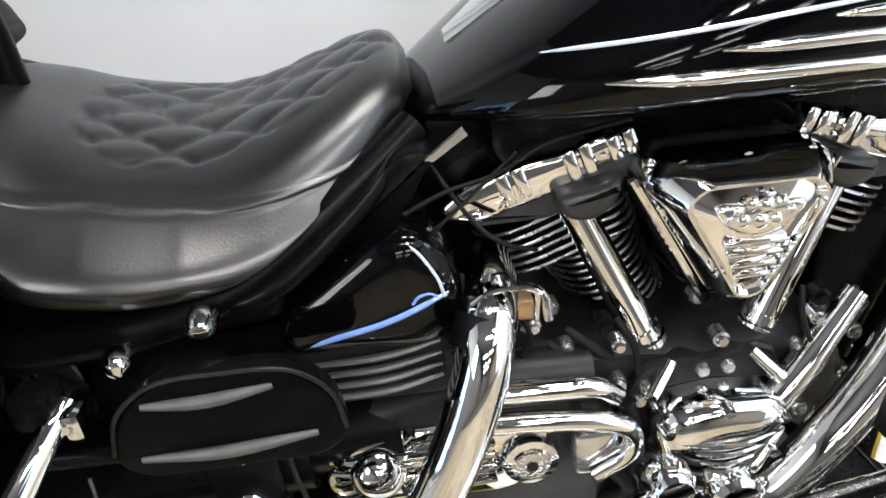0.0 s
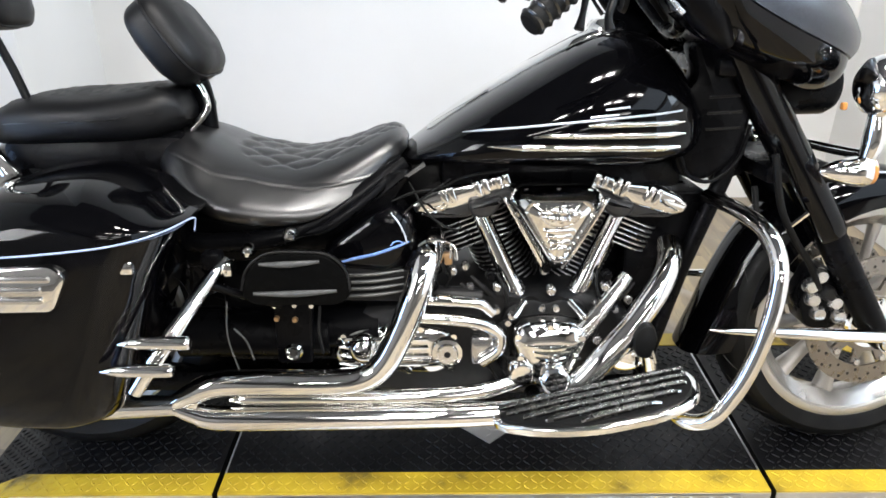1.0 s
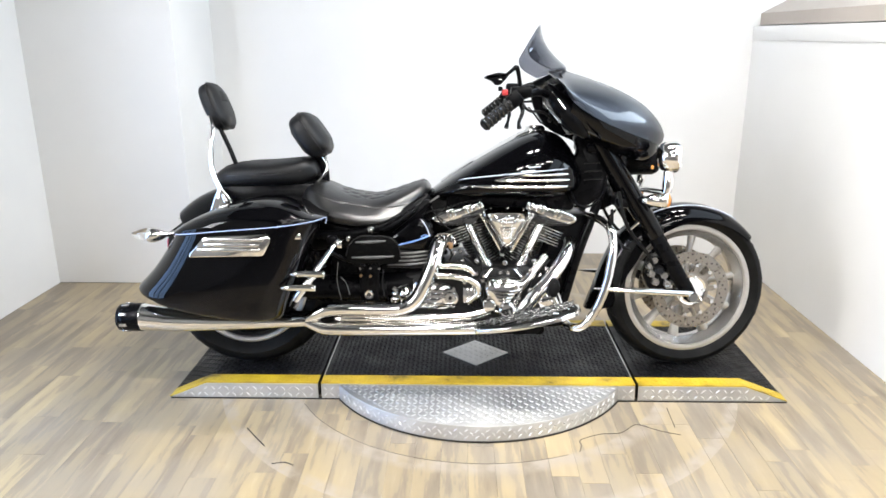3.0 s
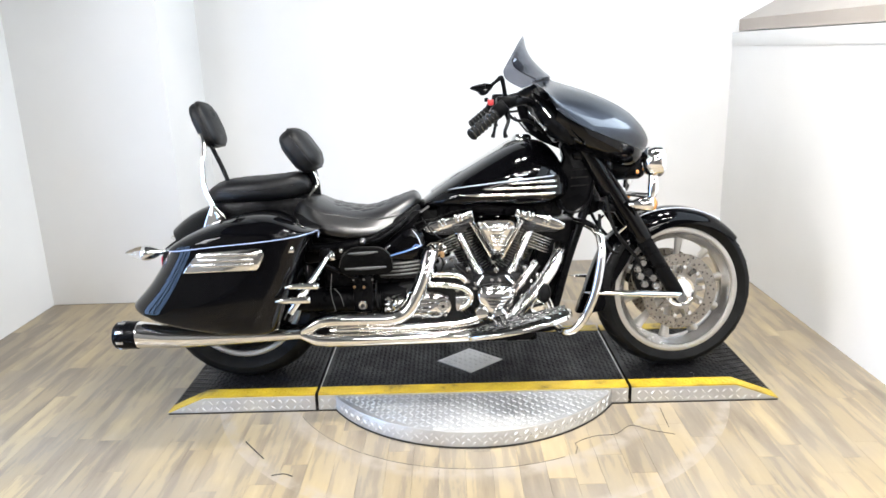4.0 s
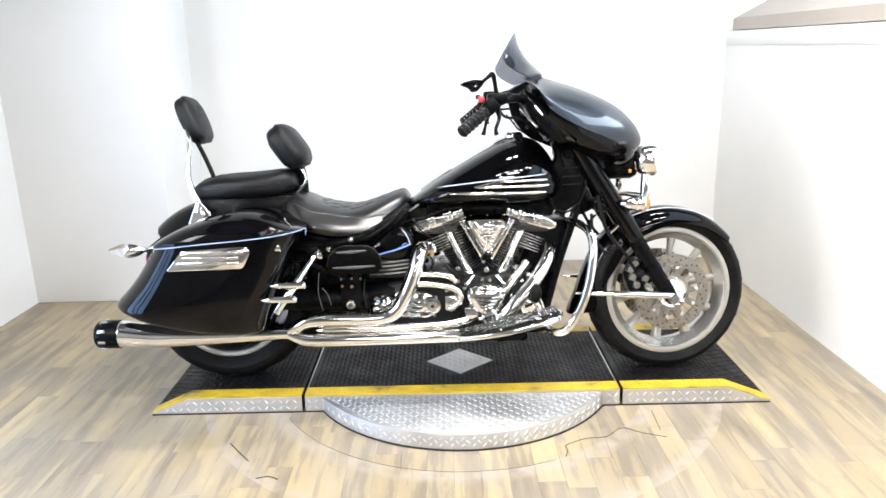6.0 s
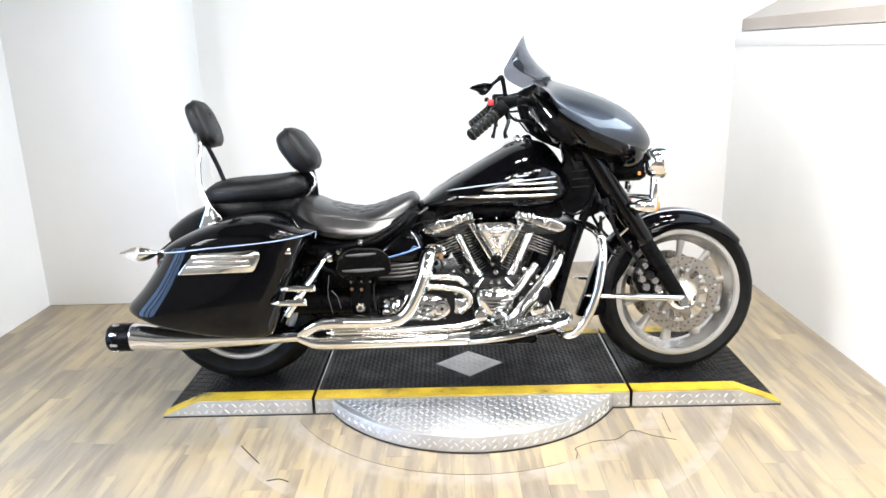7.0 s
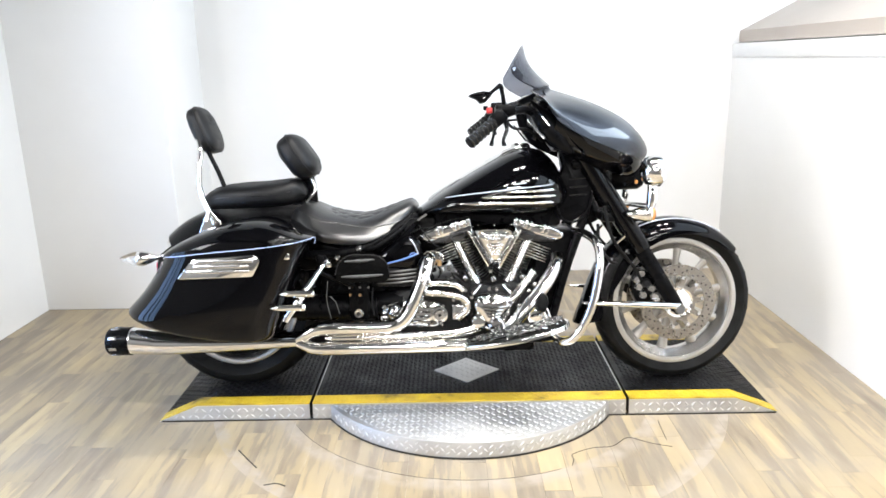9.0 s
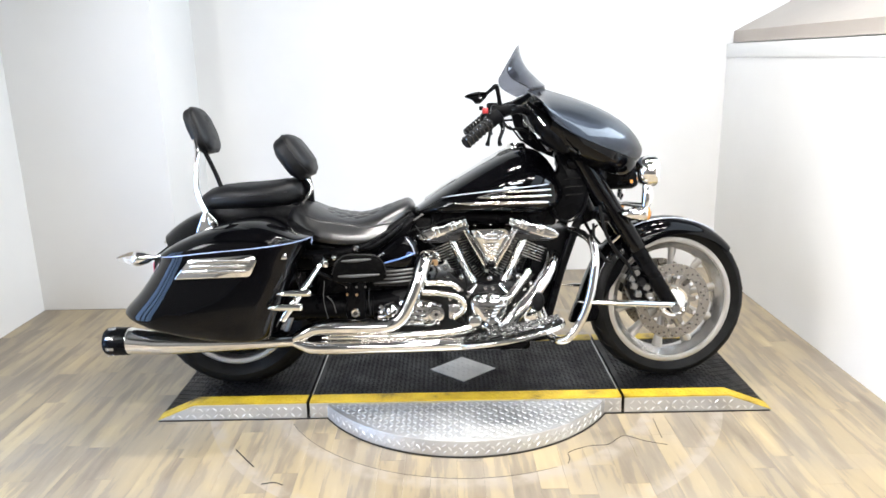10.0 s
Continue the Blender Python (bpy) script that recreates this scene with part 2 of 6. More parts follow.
def skin(rings, closed=True, caps=True, bm=None):
    """Faces between rings of points."""
    bm = bm or bmesh.new()
    rows = [[bm.verts.new(p) for p in r] for r in rings]
    n = len(rows[0])
    for a, b in zip(rows, rows[1:]):
        for i in range(n if closed else n - 1):
            j = (i + 1) % n
            bm.faces.new((a[i], a[j], b[j], b[i]))
    if caps and closed:
        bm.faces.new(rows[0][::-1])
        bm.faces.new(rows[-1])
    bmesh.ops.recalc_face_normals(bm, faces=bm.faces[:])
    return bm


def spline(points, steps=8):
    """Catmull-Rom through points of any dimension."""
    p = [np.array(q, float) for q in points]
    p = [2 * p[0] - p[1]] + p + [2 * p[-1] - p[-2]]
    out = []
    for a, b, c, d in zip(p, p[1:], p[2:], p[3:]):
        for k in range(steps):
            t = k / steps
            out.append(0.5 * (2 * b + (c - a) * t + (2 * a - 5 * b + 4 * c - d) * t * t + (3 * b - a - 3 * c + d) * t ** 3))
    out.append(p[-2])
    return out


def tube(points, radius, segs=16, steps=8, flat=1.0, smooth=True, bm=None):
    """A pipe along points; radius: one number, or a number for each point. flat squeezes it sideways."""
    rad = [radius] * len(points) if isinstance(radius, (int, float)) else list(radius)
    path = [(*p, r) for p, r in zip(points, rad)]
    path = spline(path, steps) if smooth and len(path) > 2 else [np.array(p, float) for p in path]
    centre = [Vector(p[:3]) for p in path]
    rings, side = [], None
    for i, c in enumerate(centre):
        way = (centre[min(i + 1, len(centre) - 1)] - centre[max(i - 1, 0)]).normalized()
        if side is None:
            side = way.orthogonal().normalized()
        side = (side - way * side.dot(way)).normalized()
        up = way.cross(side)
        r = max(path[i][3], 0.0004)
        rings.append([c + side * (r * math.cos(a)) + up * (r * flat * math.sin(a)) for a in [2 * math.pi * k / segs for k in range(segs)]])
    return skin(rings, bm=bm)


def lathe(profile, centre, axis="Y", segs=48, bm=None):
    """profile: (radius, along) pairs, turned round the axis through centre; a closed loop of profile points makes a ring."""
    bm = bm or bmesh.new()
    rings = []
    for k in range(segs):
        a = 2 * math.pi * k / segs
        row = []
        for r, s in profile:
            u, v = r * math.cos(a), r * math.sin(a)
            q = {"Y": (u, s, v), "X": (s, u, v), "Z": (u, v, s)}[axis]
            row.append(Vector(centre) + Vector(q))
        rings.append(row)
    verts = [[bm.verts.new(p) for p in r] for r in rings]
    n = len(profile)
    for k in range(segs):
        a, b = verts[k], verts[(k + 1) % segs]
        for i in range(n - 1):
            bm.faces.new((a[i], a[i + 1], b[i + 1], b[i]))
    bmesh.ops.remove_doubles(bm, verts=bm.verts[:], dist=1e-6)
    bmesh.ops.recalc_face_normals(bm, faces=bm.faces[:])
    return bm


def plate(outline, y0, y1, bevel=0.0, segs=2, bm=None):
    """A plate of the given (x, z) outline between y0 and y1."""
    own = bm is None
    bm = bm or bmesh.new()
    a = [bm.verts.new((x, y0, z)) for x, z in outline]
    b = [bm.verts.new((x, y1, z)) for x, z in outline]
    n = len(a)
    faces = [bm.faces.new(a), bm.faces.new(b[::-1])]
    faces += [bm.faces.new((a[i], b[i], b[(i + 1) % n], a[(i + 1) % n])) for i in range(n)]
    bmesh.ops.recalc_face_normals(bm, faces=bm.faces[:])
    if bevel and own:
        rim = list(faces[0].edges) + list(faces[1].edges)
        bmesh.ops.bevel(bm, geom=rim, offset=bevel, segments=segs, affect="EDGES", profile=0.5)
    return bm


def flat_plate(outline, z0, z1, bevel=0.0, segs=2):
    """A plate of the given (x, y) outline between the heights z0 and z1."""
    bm = bmesh.new()
    a = [bm.verts.new((x, y, z0)) for x, y in outline]
    b = [bm.verts.new((x, y, z1)) for x, y in outline]
    n = len(a)
    faces = [bm.faces.new(a[::-1]), bm.faces.new(b)]
    [bm.faces.new((a[i], a[(i + 1) % n], b[(i + 1) % n], b[i])) for i in range(n)]
    bmesh.ops.recalc_face_normals(bm, faces=bm.faces[:])
    if bevel:
        bmesh.ops.bevel(bm, geom=list(faces[1].edges), offset=bevel, segments=segs, affect="EDGES", profile=0.5)
    return bm


def round_outline(points, radius, steps=4):
    """Rounds the corners of a polygon."""
    out, n = [], len(points)
    for i in range(n):
        p, a, b = (np.array(points[k % n], float) for k in (i, i - 1, i + 1))
        u, v = a - p, b - p
        r = min(radius, np.linalg.norm(u) * 0.48, np.linalg.norm(v) * 0.48)
        s, e = p + u / np.linalg.norm(u) * r, p + v / np.linalg.norm(v) * r
        for k in range(steps + 1):
            t = k / steps
            out.append(tuple((1 - t) ** 2 * s + 2 * t * (1 - t) * p + t * t * e))
    return out


def interp(x, table):
    xs, ys = zip(*table)
    return float(np.interp(x, xs, ys))


def soft(x, table):
    """Smooth interpolation through (x, value) pairs in rising x."""
    xs, ys = [q[0] for q in table], [q[1] for q in table]
    if x <= xs[0]:
        return ys[0]
    if x >= xs[-1]:
        return ys[-1]
    i = max(k for k in range(len(xs) - 1) if xs[k] <= x)
    h = xs[i + 1] - xs[i]
    t = (x - xs[i]) / h

    def slope(k):
        if k == 0:
            return (ys[1] - ys[0]) / (xs[1] - xs[0])
        if k == len(xs) - 1:
            return (ys[-1] - ys[-2]) / (xs[-1] - xs[-2])
        return (ys[k + 1] - ys[k - 1]) / (xs[k + 1] - xs[k - 1])

    return ((1 + 2 * t) * (1 - t) ** 2 * ys[i] + t * (1 - t) ** 2 * h * slope(i) + t * t * (3 - 2 * t) * ys[i + 1] + t * t * (t - 1) * h * slope(i + 1))


def mirrored(bm):
    """The same mesh on the other side of the machine."""
    bm = bm.copy()
    for v in bm.verts:
        v.co.y = -v.co.y
    bmesh.ops.reverse_faces(bm, faces=bm.faces[:])
    return bm


# ---------------------------------------------------------------- room
def structure(name, bm, material, label, category):
    return tagged(part(name, bm, material, None), label, category, "", "structure")


ROOM_Y0, ROOM_Y1, X_LEFT, X_RIGHT, Z_CEIL = -12.0, 1.72, -2.29, 1.67, 3.30
structure("wall_back", box(-1.53, 3.4, ROOM_Y1, ROOM_Y1 + 0.12, 0, Z_CEIL), WALLPAINT, "plain white painted back wall", "wall")
structure("wall_back_projection", box(X_LEFT - 0.1, -1.50, 1.115, ROOM_Y1 + 0.12, 0, Z_CEIL, 0.004), WALLPAINT, "white painted wall section standing forward of the back wall", "wall")
LY0, LY1, LZ0, LZ1 = -1.62, -0.38, 0.02, 1.24
VY0, VY1, VZ0, VZ1 = -2.90, -1.70, 1.35, 2.75
for name, y0, y1, z0, z1, m in (("wall_left", LY1, 1.115, 0, Z_CEIL, WALLPAINT), ("wall_left_sill", LY0, LY1, 0, LZ0, WALLPAINT), ("wall_left_head", LY0, LY1, LZ1, Z_CEIL, WALLPAINT), ("wall_left_pier", VY1, LY0, 0, Z_CEIL, GREYPAINT), ("wall_left_front_sill", VY0, VY1, 0, VZ0, GREYPAINT), ("wall_left_front_head", VY0, VY1, VZ1, Z_CEIL, GREYPAINT), ("wall_left_front", ROOM_Y0, VY0, 0, Z_CEIL, GREYPAINT)):
    structure(name, box(X_LEFT - 0.12, X_LEFT, y0, y1, z0, z1), m, "plain painted side wall beside the stand", "wall")
side_window = tagged(new("window_3"), "dark framed low side window with upright bars letting in blue daylight", "window", "", "structure")
for y0, y1, z0, z1 in ((LY0, LY1, LZ0, LZ0 + 0.06), (LY0, LY1, LZ1 - 0.06, LZ1), *((y, y + 0.06, LZ0 + 0.06, LZ1 - 0.06) for y in (LY0, LY0 + 0.50, LY0 + 0.80, LY1 - 0.06))):
    part("window_frame", box(X_LEFT - 0.06, X_LEFT - 0.01, y0, y1, z0, z1, 0.004), GREYPAINT, side_window)
part("pane", box(X_LEFT - 0.040, X_LEFT - 0.032, LY0 + 0.06, LY1 - 0.06, LZ0 + 0.06, LZ1 - 0.06), CLEAR, side_window).visible_shadow = False
# unseen window made up around the lamp that brightens the partition
fill_window = tagged(new("added_window"), "added unseen window that brightens the low partition", "window", "", "structure")
for y0, y1, z0, z1 in ((VY0, VY1, VZ0, VZ0 + 0.05), (VY0, VY1, VZ1 - 0.05, VZ1), (VY0, VY0 + 0.05, VZ0 + 0.05, VZ1 - 0.05), (VY1 - 0.05, VY1, VZ0 + 0.05, VZ1 - 0.05)):
    part("window_frame", box(X_LEFT - 0.06, X_LEFT - 0.01, y0, y1, z0, z1, 0.004), WALLPAINT, fill_window)
part("pane", box(X_LEFT - 0.040, X_LEFT - 0.032, VY0 + 0.05, VY1 - 0.05, VZ0 + 0.05, VZ1 - 0.05), CLEAR, fill_window).visible_shadow = False
structure("partition_right", box(X_RIGHT, X_RIGHT + 0.12, -1.9, ROOM_Y1, 0, 1.30), WALLPAINT, "low white painted partition wall beside the stand", "wall")
structure("trim", box(X_RIGHT - 0.006, X_RIGHT + 0.126, -1.9, ROOM_Y1, 1.30, 1.378, 0.003), WALLPAINT, "white painted cap board on the low partition", "trim")
HY1, HZ0, HZ1 = 1.55, 2.34, 3.18
WY0, WY1, WZ0, WZ1 = -4.80, -1.50, 0.10, 3.05
for name, y0, y1, z0, z1 in (("wall_right_front", ROOM_Y0, WY0, 0, Z_CEIL), ("wall_right_back", WY1, ROOM_Y1 + 0.12, 0, HZ0), ("wall_right_back_head", WY1, ROOM_Y1 + 0.12, HZ1, Z_CEIL), ("wall_right_back_pier", HY1, ROOM_Y1 + 0.12, HZ0, HZ1), ("wall_right_sill", WY0, WY1, 0, WZ0), ("wall_right_head", WY0, WY1, WZ1, Z_CEIL)):
    structure(name, box(3.4, 3.52, y0, y1, z0, z1), BEIGE, "plain beige wall behind the low partition", "wall")
window = tagged(new("window_1"), "white framed shop window letting in daylight", "window", "", "structure")
for y0, y1, z0, z1 in ((WY0, WY1, WZ0, WZ0 + 0.05), (WY0, WY1, WZ1 - 0.05, WZ1), (WY0, WY0 + 0.05, WZ0 + 0.05, WZ1 - 0.05), (WY1 - 0.05, WY1, WZ0 + 0.05, WZ1 - 0.05)):
    part("window_frame", box(3.42, 3.50, y0, y1, z0, z1, 0.004), WALLPAINT, window)
part("pane", box(3.455, 3.463, WY0 + 0.05, WY1 - 0.05, WZ0 + 0.05, WZ1 - 0.05), CLEAR, window).visible_shadow = False
high_window = tagged(new("window_4"), "white framed high window letting in daylight", "window", "", "structure")
for y0, y1, z0, z1 in ((WY1, HY1, HZ0, HZ0 + 0.04), (WY1, HY1, HZ1 - 0.04, HZ1), (WY1, WY1 + 0.04, HZ0 + 0.04, HZ1 - 0.04), (HY1 - 0.04, HY1, HZ0 + 0.04, HZ1 - 0.04)):
    part("window_frame", box(3.42, 3.50, y0, y1, z0, z1, 0.004), WALLPAINT, high_window)
part("pane", box(3.455, 3.463, WY1 + 0.04, HY1 - 0.04, HZ0 + 0.04, HZ1 - 0.04), CLEAR, high_window).visible_shadow = False
structure("wall_front", box(X_LEFT - 0.12, 3.52, ROOM_Y0 - 0.12, ROOM_Y0, 0, Z_CEIL), GREYPAINT, "plain grey wall facing the stand", "wall")
SX0, SX1, SY0, SY1 = 1.50, 3.30, -4.30, 0.30
roof = bmesh.new()
for x0, x1, y0, y1 in ((X_LEFT - 0.12, SX0, ROOM_Y0 - 0.12, ROOM_Y1 + 0.12), (SX1, 3.52, ROOM_Y0 - 0.12, ROOM_Y1 + 0.12), (SX0, SX1, ROOM_Y0 - 0.12, SY0), (SX0, SX1, SY1, ROOM_Y1 + 0.12)):
    v = [roof.verts.new((x, y, z)) for z in (Z_CEIL, Z_CEIL + 0.1) for x, y in ((x0, y0), (x1, y0), (x1, y1), (x0, y1))]
    for f in ((3, 2, 1, 0), (4, 5, 6, 7), (0, 1, 5, 4), (1, 2, 6, 5), (2, 3, 7, 6), (3, 0, 4, 7)):
        roof.faces.new([v[k] for k in f])
structure("ceiling", roof, CEILPAINT, "plain dark painted ceiling with an opening for the added roof window", "ceiling")
# unseen roof window, added only to hold the fill light above
skylight = tagged(new("added_roof_window"), "added unseen roof window, fill light for the fairing", "window", "", "structure")
for x0, x1, y0, y1 in ((SX0, SX1, SY0, SY0 + 0.05), (SX0, SX1, SY1 - 0.05, SY1), (SX0, SX0 + 0.05, SY0 + 0.05, SY1 - 0.05), (SX1 - 0.05, SX1, SY0 + 0.05, SY1 - 0.05)):
    part("window_frame", box(x0, x1, y0, y1, Z_CEIL + 0.01, Z_CEIL + 0.09, 0.004), WALLPAINT, skylight)
part("pane", box(SX0 + 0.05, SX1 - 0.05, SY0 + 0.05, SY1 - 0.05, Z_CEIL + 0.045, Z_CEIL + 0.053), CLEAR, skylight).visible_shadow = False
soffit = skin([[(1.70, y, 1.385), (3.42, y, 2.235), (3.42, y, 2.335), (1.70, y, 1.45)] for y in (-1.3, ROOM_Y1)])
structure("sloped_soffit", soffit, BEIGE, "beige sloping soffit above the low partition", "soffit")
for lx, ly in LAMPS:
    lamp = thing("ceiling_lamp", "small square white ceiling lamp, switched on", "lamp", (lx, ly, Z_CEIL), "ceiling lamps")
    part("frame", box(-0.075, 0.075, -0.075, 0.075, -0.03, 0.0, 0.004), CEILPAINT, lamp)
    part("diffuser", box(-0.06, 0.06, -0.06, 0.06, -0.036, -0.029), LAMPGLOW, lamp, "glowing white diffuser")
for lx, ly in LONG_LAMPS:
    lamp = thing("long_ceiling_lamp", "long white louvred ceiling lamp, switched on", "lamp", (lx, ly, Z_CEIL), "long ceiling lamps")
    part("frame", box(-0.64, 0.64, -0.15, 0.15, -0.03, 0.0, 0.004), CEILPAINT, lamp)
    for k in (-1, 1):
        part("diffuser", box(-0.60, 0.60, k * 0.065 - 0.05, k * 0.065 + 0.05, -0.036, -0.029), LAMPGLOW, lamp, "glowing white diffuser")

floor = structure("floor", box(X_LEFT - 0.12, 3.52, ROOM_Y0 - 0.12, ROOM_Y1 + 0.12, -0.12, -0.004), GAP, "worn oak-look vinyl plank floor with grey scuffs", "floor")

# ---------------------------------------------------------------- display platform
H = 0.067
YF, YB = -0.209, 0.427
platform = thing("display_platform", "low black tread-plate ramp platform with yellow edges on a steel turntable", "platform", (0.0, 0.0, 0.0))
XA, XB, XC, XD, XE, XF = -1.143, -0.998, -0.563, 0.638, 1.042, 1.206
GAPW = 0.006
for name, x0, x1, slope in (("rear_ramp", XA, XC - GAPW, -1), ("centre_deck", XC + GAPW, XD - GAPW, 0), ("front_ramp", XD + GAPW, XF, 1)):
    if slope == 0:
        prof = [(x0, 0.0), (x1, 0.0), (x1, H), (x0, H)]
    elif slope < 0:
        prof = [(x0, 0.0), (x1, 0.0), (x1, H), (XB, H), (x0, 0.004)]
    else:
        prof = [(x0, 0.0), (x1, 0.0), (x1, 0.004), (XE, H), (x0, H)]
    deck = part(name, plate(prof, YF, YB), DECK, platform, "black tread-plate deck section")
    top = prof[2:]
    # yellow border on the near and far edge, aluminium face below it
    for y0, y1 in ((YF - 0.001, YF + 0.062), (YB - 0.062, YB + 0.001)):
        band = [(x, z + 0.0022) for x, z in top] + [(x, z - 0.004) for x, z in top[::-1]]
        part("yellow_edge", plate(band, y0, y1), YELLOW, deck, "worn yellow painted edge")
    face = [(x, min(z, H) - 0.003 if z > 0.01 else z) for x, z in prof]
    part("side_face", plate(face, YF - 0.003, YF), PLATE, deck, "silver tread-plate side")


for x0 in (XC + GAPW - 0.001, XD - GAPW - 0.003):
    part("edge_strip", box(x0, x0 + 0.004, YF + 0.064, YB - 0.064, H - 0.012, H + 0.0012), PLATE, platform, "bare metal edge along the deck joint")


def lozenge(x, y, z, length, width, angle, height, out, plane="z"):
    """A small raised bar of tread plate."""
    c, s = math.cos(angle), math.sin(angle)
    base = [(-length, 0), (0, -width), (length, 0), (0, width)]
    low, high = [], []
    for u, v in base:
        a, b = u * c - v * s, u * s + v * c
        low.append((x + a, y + b, z) if plane == "z" else (x + a, z, y + b))
        a, b = a * 0.6, b * 0.6
        high.append((x + a, y + b, z + height) if plane == "z" else (x + a, z - height, y + b))
    v = [out.verts.new(p) for p in low + high]
    out.faces.new(v[4:])
    for i in range(4):
        out.faces.new((v[i], v[(i + 1) % 4], v[4 + (i + 1) % 4], v[4 + i]))


def tread(test, z_of, x0, x1, y0, y1, step, size, height, plane="z"):
    bm = bmesh.new()
    nx, ny = int((x1 - x0) / step), int((y1 - y0) / step)
    for i in range(nx + 1):
        for j in range(ny + 1):
            x, y = x0 + (i + 0.5) * step, y0 + (j + 0.5) * step
            if test(x, y):
                lozenge(x, y, z_of(x, y), size, size * 0.3, radians(45 if (i + j) % 2 else -45), height, bm, plane)
    bmesh.ops.recalc_face_normals(bm, faces=bm.faces[:])
    return bm


def deck_z(x, y):
    if x < XB:
        return 0.004 + (H - 0.004) * (x - XA) / (XB - XA)
    if x > XE:
        return 0.004 + (H - 0.004) * (XF - x) / (XF - XE)
    return H


DIA = (0.036, 0.070, 0.135, 0.122)


def on_deck(x, y):
    if abs(x - XC) < 0.018 or abs(x - XD) < 0.018:
        return False
    if y > YB - 0.072:
        return False
    return abs(x - DIA[0]) / (DIA[2] + 0.02) + abs(y - DIA[1]) / (DIA[3] + 0.02) > 1


tagged(part("tread_pattern", tread(on_deck, deck_z, XA + 0.01, XF - 0.01, YF + 0.065, YB - 0.065, 0.0185, 0.0098, 0.0024), DECK, platform, "raised black tread pattern"), kind="stuff")
tagged(part("face_tread", tread(lambda x, z: z < deck_z(x, 0) - 0.012 and abs(x - XC) > 0.018 and abs(x - XD) > 0.018 and not -0.475 < x < 0.555, lambda x, z: YF - 0.003, XA + 0.02, XF - 0.02, 0.004, H, 0.027, 0.0115, 0.0016, "y"), BARMETAL, platform, "raised bars of the silver side"), kind="stuff")
tagged(part("edge_tread", tread(lambda x, y: y < YF + 0.052 and abs(x - XC) > 0.018 and abs(x - XD) > 0.018, lambda x, y: deck_z(x, y) + 0.0022, XA + 0.02, XF - 0.02, YF + 0.004, YF + 0.06, 0.0185, 0.0095, 0.0012), YELLOW, platform, "raised bars under the yellow paint"), kind="stuff")
part("diamond_plate", flat_plate([(DIA[0] - DIA[2], DIA[1]), (DIA[0], DIA[1] - DIA[3]), (DIA[0] + DIA[2], DIA[1]), (DIA[0], DIA[1] + DIA[3])], H - 0.002, H + 0.003), PLATE, platform, "bare silver diamond-shaped plate")
tagged(part("diamond_tread", tread(lambda x, y: abs(x - DIA[0]) / (DIA[2] - 0.02) + abs(y - DIA[1]) / (DIA[3] - 0.02) < 1, lambda x, y: H + 0.003, DIA[0] - DIA[2], DIA[0] + DIA[2], DIA[1] - DIA[3], DIA[1] + DIA[3], 0.021, 0.0115, 0.0016), PLATE, platform), kind="stuff")
TC, TR = (0.040, 0.108), 0.619
arc = [(TC[0] + TR * math.cos(a), TC[1] + TR * math.sin(a)) for a in np.linspace(radians(-148.5), radians(-31.5), 49)]
disc = part("turntable", flat_plate(arc, 0.0, H - 0.004, 0.003), PLATE, platform, "round silver tread-plate turntable")
tagged(part("turntable_tread", tread(lambda x, y: (x - TC[0]) ** 2 + (y - TC[1]) ** 2 < (TR - 0.012) ** 2 and y < YF - 0.012, lambda x, y: H - 0.004, TC[0] - TR, TC[0] + TR, TC[1] - TR, YF, 0.021, 0.0115, 0.0020), BARMETAL, disc), kind="stuff")
# dark strips that paint the shadow gap where platform and turntable meet the floor
strip = [(TC[0] + (TR + 0.0025) * math.cos(a), TC[1] + (TR + 0.0025) * math.sin(a)) for a in np.linspace(radians(-148.5), radians(-31.5), 49)]
part("shadow_gap_strip", flat_plate(strip, 0.0, 0.006), GAP, platform, "dark strip painted as the shadow gap along the floor")
for x0, x1 in ((XA + 0.004, -0.480), (0.560, XF - 0.004)):
    part("shadow_gap_strip", box(x0, x1, YF - 0.006, YF + 0.01, 0.0, 0.005), GAP, platform, "dark strip painted as the shadow gap along the floor")
rimbars = bmesh.new()
for k in range(64):
    a = radians(-145 + 110 * (k + 0.5) / 64)
    turn = radians(45 if k % 2 else -45)
    for zz in ((0.020, 0.046) if k % 2 else (0.033,)):
        rows = []
        for size, out in ((1.0, 0.0002), (0.6, 0.0024)):
            ring = []
            for u, v in ((-0.0105, 0), (0, -0.0034), (0.0105, 0), (0, 0.0034)):
                d, e = (u * math.cos(turn) - v * math.sin(turn)) * size, (u * math.sin(turn) + v * math.cos(turn)) * size
                ring.append(rimbars.verts.new((TC[0] + (TR + out) * math.cos(a + d / TR), TC[1] + (TR + out) * math.sin(a + d / TR), zz + e)))
            rows.append(ring)
        rimbars.faces.new(rows[1])
        for i in range(4):
            rimbars.faces.new((rows[0][i], rows[0][(i + 1) % 4], rows[1][(i + 1) % 4], rows[1][i]))
bmesh.ops.recalc_face_normals(rimbars, faces=rimbars.faces[:])
tagged(part("turntable_edge_tread", rimbars, BARMETAL, disc), kind="stuff")

# ---------------------------------------------------------------- motorcycle
bike = thing("motorcycle", "black touring motorcycle with chrome engine, leaning on its side stand", "motorcycle", (0, 0, H))
bike.location = (0, 0, 0)


